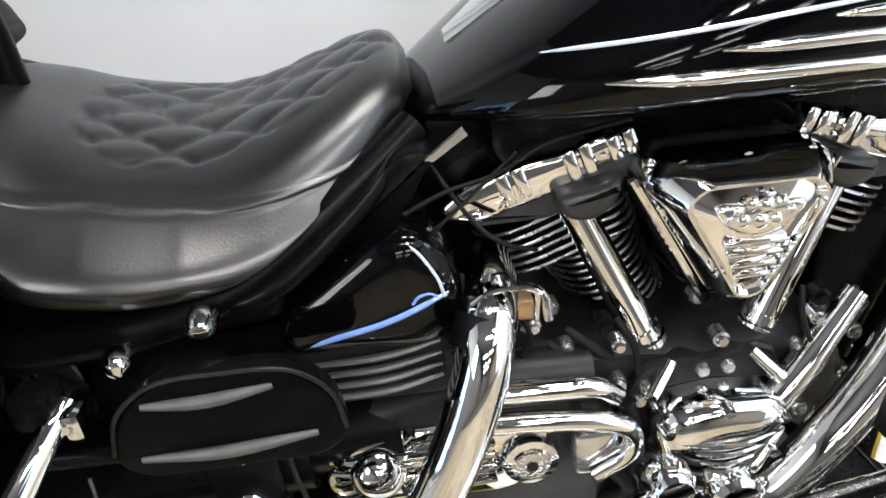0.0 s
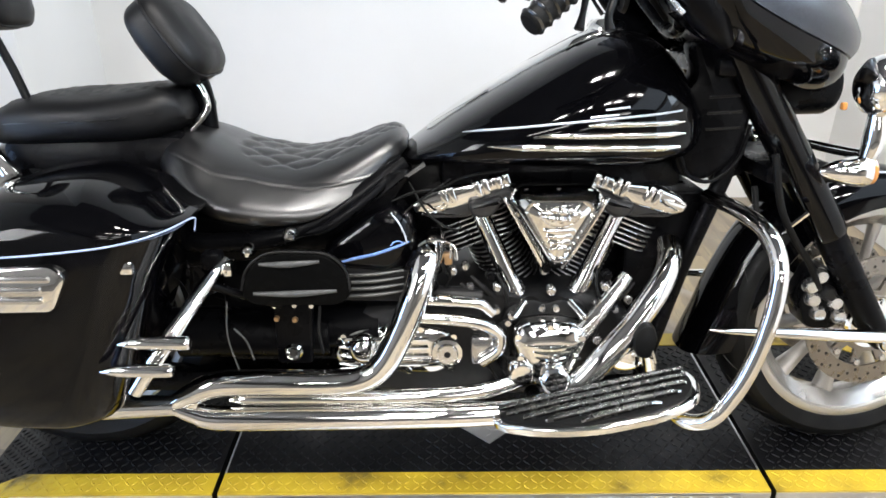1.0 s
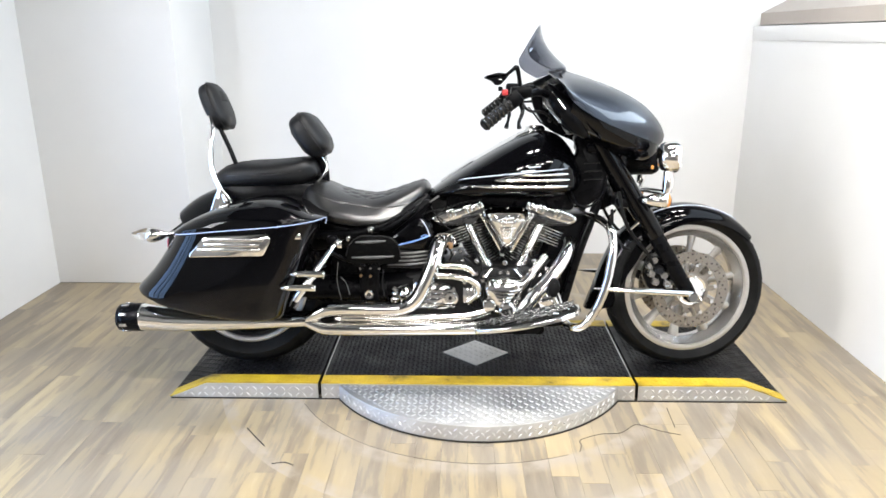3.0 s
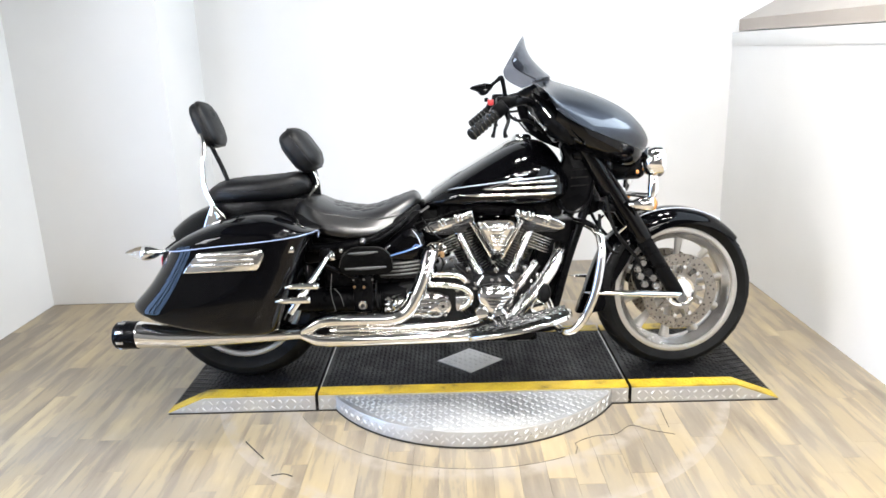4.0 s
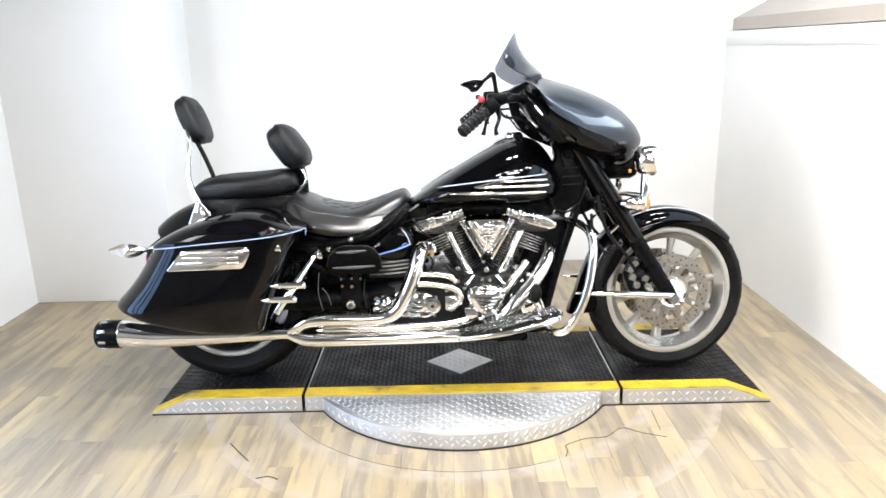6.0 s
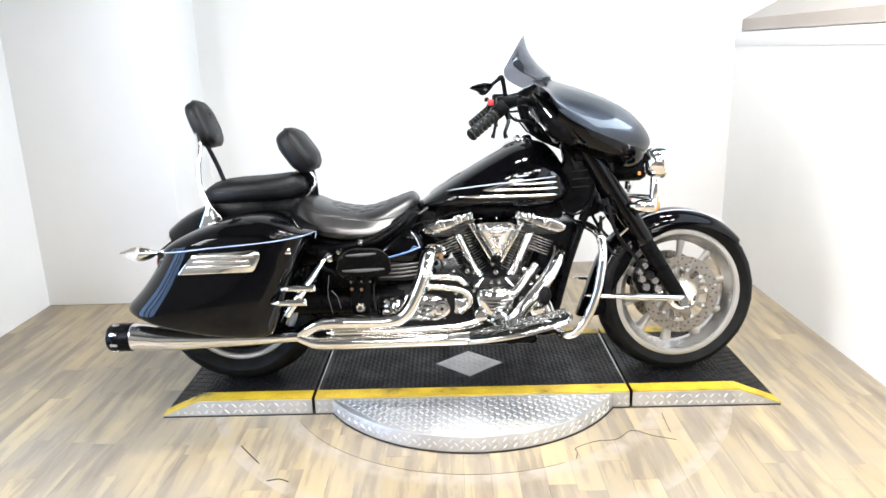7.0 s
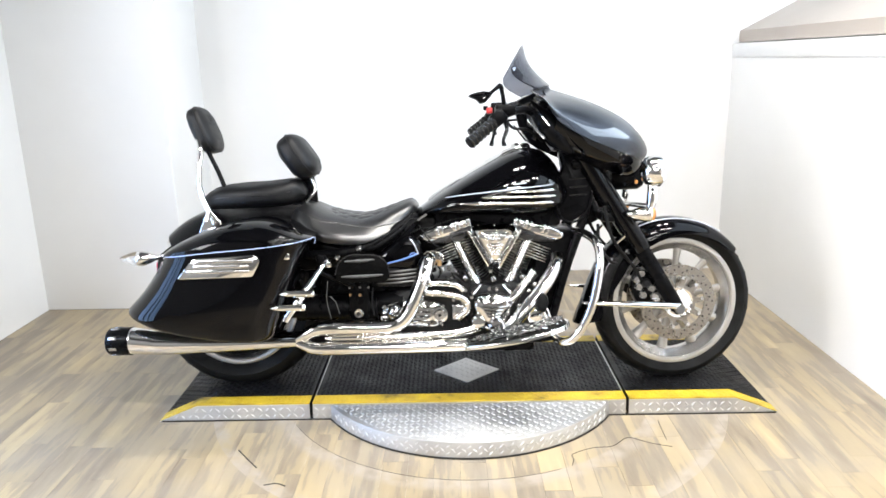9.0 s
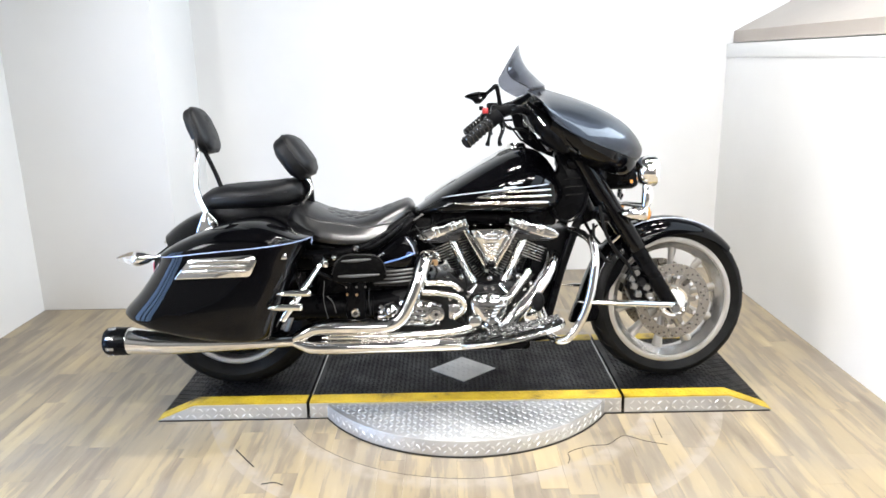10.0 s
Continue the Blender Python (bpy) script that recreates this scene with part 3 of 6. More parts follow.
def wheel(name, cx, cz, radius, width, rim_r, label):
    """Tyre and cast wheel, axle along y."""
    hub = assembly(name, bike)
    w = width / 2
    prof = [(rim_r - 0.012, -w * 0.62), (rim_r + 0.006, -w * 0.80)]
    for k in range(15):
        a = radians(-78 + 156 * k / 14)
        prof.append((rim_r + 0.012 + (radius - rim_r - 0.012) * math.cos(a) ** 0.62, w * math.sin(a) / math.sin(radians(78))))
    prof += [(rim_r + 0.006, w * 0.80), (rim_r - 0.012, w * 0.62)]
    tyre = part("tyre", lathe(prof, (cx, 0, cz), segs=96), RUBBER, hub, "black rubber tyre")
    # slanted grooves cut as thin darker ribs beside the crown
    ribs = bmesh.new()
    for k in range(26):
        for side in (-1, 1):
            a0 = 2 * math.pi * (k + (0.5 if side > 0 else 0)) / 26
            pts = []
            for s in range(6):
                u = s / 5
                b = radians(side * (8 + 48 * u))
                r = rim_r + 0.012 + (radius - rim_r - 0.012) * math.cos(b) ** 0.62 + 0.0004
                a = a0 + 0.16 * u
                pts.append((cx + r * math.cos(a), w * math.sin(b) / math.sin(radians(78)), cz + r * math.sin(a)))
            tube(pts, [0.0005, 0.0011, 0.0013, 0.0013, 0.001, 0.0004], 5, 1, smooth=False, bm=ribs)
    tagged(part("groove", ribs, GAP, hub, "dark tread grooves"), kind="stuff")
    lip = [(rim_r + 0.004, w * 0.80), (rim_r - 0.003, w * 0.84), (rim_r - 0.014, w * 0.80), (rim_r - 0.018, w * 0.72), (rim_r - 0.012, w * 0.66), (rim_r + 0.002, w * 0.70), (rim_r + 0.004, w * 0.80)]
    for side in (-1, 1):
        bm = lathe([(r, y * side) for r, y in lip], (cx, 0, cz), segs=96)
        part("rim", bm, CAST, hub, "silver cast rim")
    drum = [(rim_r - 0.016, -w * 0.72), (rim_r - 0.027, -w * 0.50), (rim_r - 0.044, -w * 0.25), (rim_r - 0.046, 0), (rim_r - 0.044, w * 0.25), (rim_r - 0.027, w * 0.50), (rim_r - 0.016, w * 0.72), (rim_r - 0.010, 0), (rim_r - 0.016, -w * 0.72)]
    part("barrel", lathe(drum, (cx, 0, cz), segs=96), POLISHED, hub, "bright wheel barrel")
    return hub


FX, FZ, RX, RZ = 0.851, 0.382, -0.860, 0.397
front = wheel("front_wheel", FX, FZ, 0.315, 0.130, 0.246, "front wheel")
rear = wheel("rear_wheel", RX, RZ, 0.330, 0.190, 0.232, "rear wheel")


def spokes(hub, cx, cz, inner, outer, count, start, width):
    one = bmesh.new()
    tube([(cx + inner, 0, cz), (cx + (inner + outer) / 2, 0, cz), (cx + outer, 0, cz)], [width * 1.15, width * 0.8, width * 1.3], 12, 6, flat=1.5, bm=one)
    me = None
    for k in range(count):
        if me is None:
            ob = part("spoke", one, CAST, hub)
            me = ob.data
        else:
            ob = new("spoke", me)
            ob.parent = hub
        a = start + 2 * math.pi * k / count
        ob.matrix_world = Matrix.Translation((cx, 0, cz)) @ Matrix.Rotation(-a, 4, "Y") @ Matrix.Translation((-cx, 0, -cz))


spokes(front, FX, FZ, 0.045, 0.212, 10, radians(10), 0.0125)
spokes(rear, RX, RZ, 0.05, 0.195, 10, radians(18), 0.014)
part("hub", lathe([(0.0, -0.075), (0.030, -0.075), (0.046, -0.066), (0.055, -0.045), (0.040, -0.03), (0.040, 0.03), (0.055, 0.045), (0.046, 0.066), (0.0, 0.075)], (FX, 0, FZ), segs=40), CAST, front)
part("hub", lathe([(0.0, -0.09), (0.05, -0.09), (0.06, -0.06), (0.05, 0.06), (0.06, 0.09), (0.0, 0.09)], (RX, 0, RZ), segs=40), CAST, rear)


# black disc added so the inside of the rear wheel reads dark
part("dark_fill_disc", lathe([(0.0, -0.090), (0.165, -0.088), (0.192, -0.082), (0.200, -0.068)], (RX, 0, RZ), segs=48), SATIN, rear, "added black disc that darkens the inside of the rear wheel")


def brake_disc(hub, cx, cz, y, r):
    """A drilled floating disc with its carrier and buttons."""
    d = part("brake_disc", lathe([(r, y - 0.0025), (r, y + 0.0025), (r - 0.042, y + 0.0025), (r - 0.042, y - 0.0025), (r, y - 0.0025)], (cx, 0, cz), segs=72), DISC, hub, "drilled steel brake disc")
    holes = bmesh.new()
    for k in range(48):
        a = 2 * math.pi * k / 48
        rr = r - (0.010, 0.021, 0.032)[k % 3]
        lathe([(0.0, y - 0.0030), (0.0036, y - 0.0030), (0.0036, y - 0.0024)], (cx + rr * math.cos(a), 0, cz + rr * math.sin(a)), segs=8, bm=holes)
    tagged(part("hole", holes, GAP, hub, "drilled holes"), kind="stuff")
    bm = bmesh.new()
    inner = r - 0.048
    out = []
    for k in range(80):
        a = 2 * math.pi * k / 80
        out.append((cx + (inner if k % 8 < 3 else inner - 0.030) * math.cos(a), cz + (inner if k % 8 < 3 else inner - 0.030) * math.sin(a)))
    part("carrier", plate(out, y - 0.003, y + 0.004), DISC, hub, "bright disc carrier")
    part("hub_cap", lathe([(0.062, y - 0.003), (0.058, y - 0.010), (0.050, y - 0.007), (0.035, y - 0.012), (0.0, y - 0.014)], (cx, 0, cz), segs=40), CHROME, hub, "chrome hub cap")
    for k in range(10):
        a = 2 * math.pi * (k + 0.2) / 10
        part("button", lathe([(0.0, y - 0.008), (0.007, y - 0.008), (0.008, y - 0.003)], (cx + (inner - 0.004) * math.cos(a), 0, cz + (inner - 0.004) * math.sin(a)), segs=12), POLISHED, hub)
    for k in range(5):
        a = 2 * math.pi * k / 5
        part("bolt", lathe([(0.0, y - 0.012), (0.006, y - 0.012), (0.0065, y - 0.003)], (cx + 0.048 * math.cos(a), 0, cz + 0.048 * math.sin(a)), segs=10), CHROME, hub)


brake_disc(front, FX, FZ, -0.078, 0.149)
brake_disc(front, FX, FZ, 0.078, 0.149)

front.matrix_world = Matrix.Translation((FX, 0, FZ)) @ Matrix.Rotation(radians(6), 4, "Z") @ Matrix.Translation((-FX, 0, -FZ))


# front fender: an arched skin over the tyre
def arch(cx, cz, table, half, drop, a0, a1, n, thick=0.003, flare=0.0):
    rings = []
    for i in range(n + 1):
        a = a0 + (a1 - a0) * i / n
        r = soft(math.degrees(a), table)
        d = drop(math.degrees(a))
        row = []
        for k in range(17):
            u = -1 + 2 * k / 16
            y = half * math.sin(u * math.pi / 2 * 0.999) * (1 + flare * abs(u) ** 3)
            rr = r - d * (1 - math.cos(u * math.pi / 2)) ** 1.2 if abs(u) < 1 else r - d
            row.append((cx + rr * math.cos(a), y, cz + rr * math.sin(a)))
        inside = []
        for k in range(16, -1, -1):
            x, y, z = row[k]
            w = Vector((x - cx, 0, z - cz))
            s = (w.length - thick) / w.length
            inside.append((cx + (x - cx) * s, y * 0.965, cz + (z - cz) * s))
        rings.append(row + inside)
    return skin(rings)


ffend = part("front_fender", arch(FX, FZ, [(40, 0.318), (60, 0.324), (85, 0.330), (110, 0.334), (140, 0.336), (160, 0.334), (178, 0.350), (186, 0.371), (193, 0.397)], 0.090, lambda a: interp(a, [(42, 0.030), (75, 0.055), (110, 0.085), (150, 0.10), (178, 0.085), (193, 0.095)]), radians(42), radians(193), 48), PAINT, bike, "gloss black front fender")
line = [(FX + (0.3205 + 0.00018 * (a - 58)) * math.cos(radians(a)), -0.061, FZ + (0.3205 + 0.00018 * (a - 58)) * math.sin(radians(a))) for a in range(58, 126, 4)]
part("pinstripe", tube(line, 0.0022, 6, 2), SILVERLINE, ffend, "thin pale pinstripe")

# fork legs, axle, spear trims and calipers
TOPF, MIDF, AXF = Vector((0.468, 0, 0.965)), Vector((0.694, 0, 0.607)), Vector((0.838, 0, 0.374))
for s in (-1, 1):
    y = Vector((0, 0.142 * s, 0))
    leg = part("fork_leg", tube([TOPF + y, TOPF.lerp(MIDF, 0.96) + y, MIDF + y, MIDF.lerp(AXF, 0.03) + y], [0.037, 0.037, 0.037, 0.034], 24, 1, smooth=False), PAINT, bike, "gloss black fork leg")
    part("slider", tube([MIDF + y, MIDF.lerp(AXF, 0.04) + y, MIDF.lerp(AXF, 0.90) + y, AXF + y, AXF + y + Vector((0.010, 0, -0.018))], [0.028, 0.030, 0.028, 0.025, 0.016], 24, 1, smooth=False), SATIN, leg)
    part("axle_cap", lathe([(0.0, -0.008), (0.015, -0.008), (0.019, -0.002), (0.019, 0.012), (0.0, 0.012)], (0.838, 0.180 * s, 0.376), segs=20), CHROME, leg)
    spear = [(0.468, 0.399), (0.51, 0.397), (0.60, 0.393), (0.70, 0.388), (0.82, 0.382), (0.846, 0.380)]
    part("fender_spear", tube([(x, 0.176 * s, z + 0.008) for x, z in spear], [0.001, 0.007, 0.011, 0.0135, 0.0135, 0.008], 14, 4, flat=0.7), CHROME, bike, "chrome spear trim at the axle")
    cal = part("brake_caliper", plate(round_outline([(0.665, 0.450), (0.695, 0.525), (0.740, 0.515), (0.770, 0.445), (0.752, 0.385), (0.688, 0.388)], 0.02), 0.130 * s, 0.060 * s, 0.008), SATIN, bike, "black brake caliper")
    for bx, bz in ((0.700, 0.508), (0.684, 0.486), (0.708, 0.425), (0.740, 0.450), (0.722, 0.470), (0.752, 0.418), (0.692, 0.456)):
        part("bolt", lathe([(0.0, -0.012), (0.012, -0.012), (0.016, -0.006), (0.017, 0.004), (0.0, 0.004)], (bx, 0.132 * s, bz), segs=16), POLISHED if bx != 0.722 else DARK, cal)
    part("brake_hose", tube([(0.545, 0.19 * s, 0.77), (0.568, 0.195 * s, 0.67), (0.61, 0.185 * s, 0.60), (0.665, 0.15 * s, 0.54), (0.700, 0.138 * s, 0.48)], 0.007, 10), RUBBER, bike, "black brake hose")
    part("hose_clip", tube([(0.585, 0.190 * s, 0.625), (0.62, 0.195 * s, 0.66)], 0.006, 8), CHROME, bike)
for z, x0, x1 in ((0.925, 0.43, 0.60), (0.725, 0.545, 0.690)):
    part("fork_clamp", box(x0, x1, -0.165, 0.165, z - 0.018, z + 0.018, 0.012), SATIN, bike, "black fork clamp")
part("steering_neck", tube([(0.445, 0, 0.89), (0.54, 0, 0.70)], 0.045, 20), SATIN, bike)


# fuel tank
TT = [(-0.160, 0.752), (-0.10, 0.795), (-0.05, 0.831), (0.07, 0.904), (0.15, 0.948), (0.21, 0.977), (0.275, 0.991), (0.335, 0.976), (0.378, 0.934), (0.402, 0.890), (0.420, 0.862), (0.436, 0.845)]
TBOT = [(-0.160, 0.735), (-0.10, 0.742), (0.0, 0.742), (0.2, 0.733), (0.32, 0.735), (0.39, 0.758), (0.436, 0.825)]
TW = [(-0.160, 0.090), (-0.12, 0.140), (-0.05, 0.195), (0.05, 0.226), (0.16, 0.236), (0.27, 0.237), (0.34, 0.225), (0.40, 0.182), (0.436, 0.085)]


def tank_ring(x, n=40):
    zt, zb, w = soft(x, TT), soft(x, TBOT), soft(x, TW)
    zm = zb + 0.32 * (zt - zb)
    row = []
    for k in range(n):
        a = 2 * math.pi * k / n
        c, s = math.cos(a), math.sin(a)
        y = w * math.copysign(abs(c) ** 0.82, c)
        z = zm + ((zt - zm) * math.copysign(abs(s) ** 0.95, s) if s > 0 else (zm - zb) * math.copysign(abs(s) ** 0.6, s))
        row.append((x, y, z))
    return row


def tank_side(x, z):
    """How far out the near side of the tank lies at (x, z)."""
    zt, zb, w = soft(x, TT), soft(x, TBOT), soft(x, TW)
    zm = zb + 0.32 * (zt - zb)
    s = min(max((z - zm) / (zt - zm), 0), 1) ** (1 / 0.95) if z > zm else min((zm - z) / (zm - zb), 1) ** (1 / 0.6)
    return -w * math.sqrt(max(1 - s * s, 0)) ** 0.82


xs = [-0.160 + 0.596 * (0.5 - 0.5 * math.cos(math.pi * i / 44)) for i in range(45)]
tank = part("fuel_tank", skin([tank_ring(x) for x in xs]), PAINT, bike, "gloss black teardrop fuel tank", 60)
tank.location = (0, -0.005, 0)


def on_tank(points, lift):
    return [(x, tank_side(x, z) - lift, z) for x, z in points]


n = 14
part("pinstripe", tube(on_tank([(-0.038 + 0.390 * i / n, 0.811 + 0.044 * (i / n) ** 0.8) for i in range(n + 1)], 0.0006), [0.0006] + [0.0022] * (n - 1) + [0.0018], 6, 2), SILVERLINE, tank, "thin blue-white pinstripe")
for x0, z0, x1, z1, r in ((0.006, 0.791, 0.352, 0.791, 0.0062), (0.096, 0.812, 0.360, 0.815, 0.0058), (0.182, 0.831, 0.358, 0.836, 0.0052)):
    pts = on_tank([(x0 + (x1 - x0) * i / 10, z0 + (z1 - z0) * i / 10) for i in range(11)], 0.001)
    part("chrome_rib", tube(pts, [0.001, r * 0.7] + [r] * 8 + [r * 0.5], 10, 3), CHROME, tank, "chrome tank rib")
for x0, z0, x1, z1 in ((0.212, 0.858, 0.255, 0.863), (0.186, 0.845, 0.235, 0.850)):
    part("silver_tick", tube(on_tank([(x0, z0), ((x0 + x1) / 2, (z0 + z1) / 2), (x1, z1)], 0.0006), 0.002, 6, 3), SILVERLINE, tank)
console_rows = []
for i in range(25):
    x = -0.105 + 0.385 * i / 24
    w = 0.062 * math.sin(math.pi * min(1, (i + 2) / 10) / 2) * (1 - 0.25 * (i / 24))
    zt = soft(x, TT)
    console_rows.append([(x, -w, zt - 0.024), (x, -w * 0.93, zt - 0.004), (x, -w * 0.55, zt + 0.008), (x, 0, zt + 0.011), (x, w * 0.55, zt + 0.008), (x, w * 0.93, zt - 0.004), (x, w, zt - 0.024)])
console = part("tank_console", skin(console_rows), CHROME, tank, "chrome console along the tank top", 50)
part("console_edge", tube([(r[0][0], r[0][1] - 0.004, r[0][2] + 0.004) for r in console_rows[1:]], 0.007, 10, 2), SATIN, tank, "black console edging")
part("filler_cap", lathe([(0.0, 0.020), (0.030, 0.018), (0.038, 0.010), (0.040, 0.0), (0.040, -0.02)], (0.255, 0, 0.990), "Z", 32), CHROME, tank, "chrome filler cap")
part("console_latch", box(0.19, 0.255, -0.085, -0.055, 0.945, 0.962, 0.006), CHROME, tank)


# seats
ST = [(-0.628, 0.770), (-0.612, 0.795), (-0.580, 0.803), (-0.54, 0.792), (-0.49, 0.770), (-0.42, 0.753), (-0.355, 0.748), (-0.29, 0.763), (-0.23, 0.784), (-0.185, 0.799), (-0.160, 0.796), (-0.146, 0.776)]
SEAT_Y = -0.005
SB = [(-0.628, 0.735), (-0.60, 0.712), (-0.55, 0.680), (-0.50, 0.656), (-0.41, 0.641), (-0.32, 0.649), (-0.255, 0.680), (-0.20, 0.717), (-0.165, 0.745), (-0.146, 0.762)]
SEAM = [(-0.60, 0.66), (-0.50, 0.70), (-0.44, 0.76), (-0.36, 0.70), (-0.29, 0.52), (-0.25, 0.38), (-0.21, 0.20), (-0.16, 0.05)]
SW = [(-0.628, 0.115), (-0.59, 0.168), (-0.52, 0.214), (-0.44, 0.232), (-0.36, 0.225), (-0.28, 0.200), (-0.20, 0.153), (-0.160, 0.112), (-0.146, 0.076)]


QUILT = [(-0.490, 0.0), (-0.482, 0.055), (-0.468, 0.095), (-0.448, 0.122), (-0.42, 0.140), (-0.36, 0.142), (-0.29, 0.130), (-0.24, 0.108), (-0.20, 0.080), (-0.170, 0.045), (-0.157, 0.0)]


def seat_bulge(x, h):
    """The side panel swells below the seam and is drawn in at the seam."""
    m = interp(x, SEAM)
    fade = min(1, max(0, (x + 0.628) / 0.14), max(0, (-0.146 - x) / 0.05))
    return fade * (0.026 * math.exp(-((h - m + 0.44) / 0.26) ** 2) - 0.006 * math.exp(-((h - m) / 0.035) ** 2))


def seat_ring(x, n=260):
    zt, zb, w = soft(x, ST), soft(x, SB), soft(x, SW)
    q = interp(x, QUILT)
    zm = zb + 0.13 * (zt - zb)
    row = []
    for k in range(n):
        a = 2 * math.pi * k / n
        c, s = math.cos(a), math.sin(a)
        y = w * math.copysign(abs(c) ** 0.76, c)
        z = zm + (zt - zm) * s ** 0.88 if s >= 0 else zm - (zm - zb) * abs(s) ** 0.6
        y += math.copysign(seat_bulge(x, (z - zb) / (zt - zb)), c) * min(1, abs(c) * 3)
        if s > 0 and abs(y) < q:
            u, v = x / 0.086 + y / 0.072, x / 0.086 - y / 0.072
            puff = (abs(math.sin(math.pi * u)) ** 0.4) * (abs(math.sin(math.pi * v)) ** 0.4)
            edge = min(1, (q - abs(y)) / 0.008)
            z += (-0.0065 + 0.0085 * puff) * edge
        row.append((x, SEAT_Y + y, z))
    return row


def seat_line(points):
    """Points on the near side of the seat: x, and how far up the side."""
    out = []
    for x, k in points:
        zt, zb, w = soft(x, ST), soft(x, SB), soft(x, SW)
        zm = zb + 0.13 * (zt - zb)
        z = zb + k * (zt - zb)
        s = ((z - zm) / (zt - zm)) ** (1 / 0.88) if z > zm else ((zm - z) / (zm - zb)) ** (1 / 0.6)
        out.append((x, SEAT_Y - w * math.sqrt(1 - s * s) ** 0.76 - seat_bulge(x, k) - 0.0006, z))
    return out


seat = part("rider_seat", skin([seat_ring(-0.628 + 0.482 * (0.5 - 0.5 * math.cos(math.pi * i / 170))) for i in range(171)]), LEATHER, bike, "black leather rider seat with quilted diamonds", 75)
stitch = seat_line([(x, interp(x, SEAM)) for x in np.linspace(-0.575, -0.235, 18)])
part("seam", tube(stitch, 0.0014, 6, 2), LEATHER, seat, "stitched side seam")
part("seat_trim", tube([(-0.345, -0.232, 0.628), (-0.300, -0.232, 0.640), (-0.255, -0.218, 0.664), (-0.20, -0.186, 0.702), (-0.152, -0.140, 0.748)], [0.006, 0.010, 0.011, 0.011, 0.010], 12, 6), SATIN, seat, "black seat edging")
PT = [(-0.965, 0.800), (-0.950, 0.835), (-0.915, 0.858), (-0.86, 0.870), (-0.75, 0.876), (-0.66, 0.884), (-0.615, 0.888), (-0.586, 0.874), (-0.572, 0.845)]
PB = [(-0.965, 0.785), (-0.93, 0.772), (-0.80, 0.776), (-0.69, 0.778), (-0.62, 0.785), (-0.572, 0.820)]
PW = [(-0.965, 0.085), (-0.945, 0.125), (-0.88, 0.155), (-0.78, 0.165), (-0.68, 0.158), (-0.61, 0.135), (-0.572, 0.105)]


def pillion_ring(x, n=72):
    zt, zb, w = soft(x, PT), soft(x, PB), soft(x, PW)
    row = []
    for k in range(n):
        a = 2 * math.pi * k / n
        c, s = math.cos(a), math.sin(a)
        y = w * math.copysign(abs(c) ** 0.6, c)
        zm = (zt + zb) / 2
        z = zm + (zt - zm) * math.copysign(abs(s) ** 0.65, s)
        if s > 0 and abs(y) < 0.095 and -0.92 < x < -0.62:
            u, v = (x + y * 1.2) / 0.045, (x - y * 1.2) / 0.045
            z += -0.003 + 0.006 * abs(math.sin(math.pi * u) * math.sin(math.pi * v)) ** 0.45
        row.append((x, y, z))
    return row


pillion = part("passenger_seat", skin([pillion_ring(-0.965 + 0.393 * (0.5 - 0.5 * math.cos(math.pi * i / 90))) for i in range(91)]), PADVINYL, bike, "black leather passenger seat", 75)
part("seam", tube([(-0.945, -0.122, 0.812), (-0.88, -0.154, 0.824), (-0.76, -0.1645, 0.828), (-0.69, -0.159, 0.832), (-0.62, -0.139, 0.842)], 0.002, 6, 6), LEATHER, pillion)


def cushion(name, centre, tilt, w, h, d, label, parent):
    """A padded backrest: rounded slab, tilted back, with a welt round it."""
    rings = []
    for i in range(17):
        u = -1 + i / 8
        sc = (1 - abs(u) ** 3.2) ** 0.30 if abs(u) < 1 else 0.0
        sc = max(sc, 0.62)
        row = []
        for k in range(40):
            a = 2 * math.pi * k / 40
            c, s = math.cos(a), math.sin(a)
            row.append(((d / 2) * u, w / 2 * sc * math.copysign(abs(c) ** 0.55, c), h / 2 * sc * math.copysign(abs(s) ** 0.6, s)))
        rings.append(row)
    m = Matrix.Translation(centre) @ Matrix.Rotation(radians(tilt), 4, "Y")
    bm = skin(rings)
    bm.transform(m)
    pad = part(name, bm, PADVINYL, parent, label, 70)
    welt = []
    for k in range(41):
        a = 2 * math.pi * k / 40
        c, s = math.cos(a), math.sin(a)
        welt.append(m @ Vector((d * 0.14, w / 2 * 1.005 * math.copysign(abs(c) ** 0.55, c), h / 2 * 1.005 * math.copysign(abs(s) ** 0.6, s))))
    part("welt", tube(welt, 0.003, 6, 1, smooth=False), PADVINYL, parent)
    return pad


def on_pad(centre, tilt, x, y, z):
    return Matrix.Translation(centre) @ Matrix.Rotation(radians(tilt), 4, "Y") @ Vector((x, y, z))


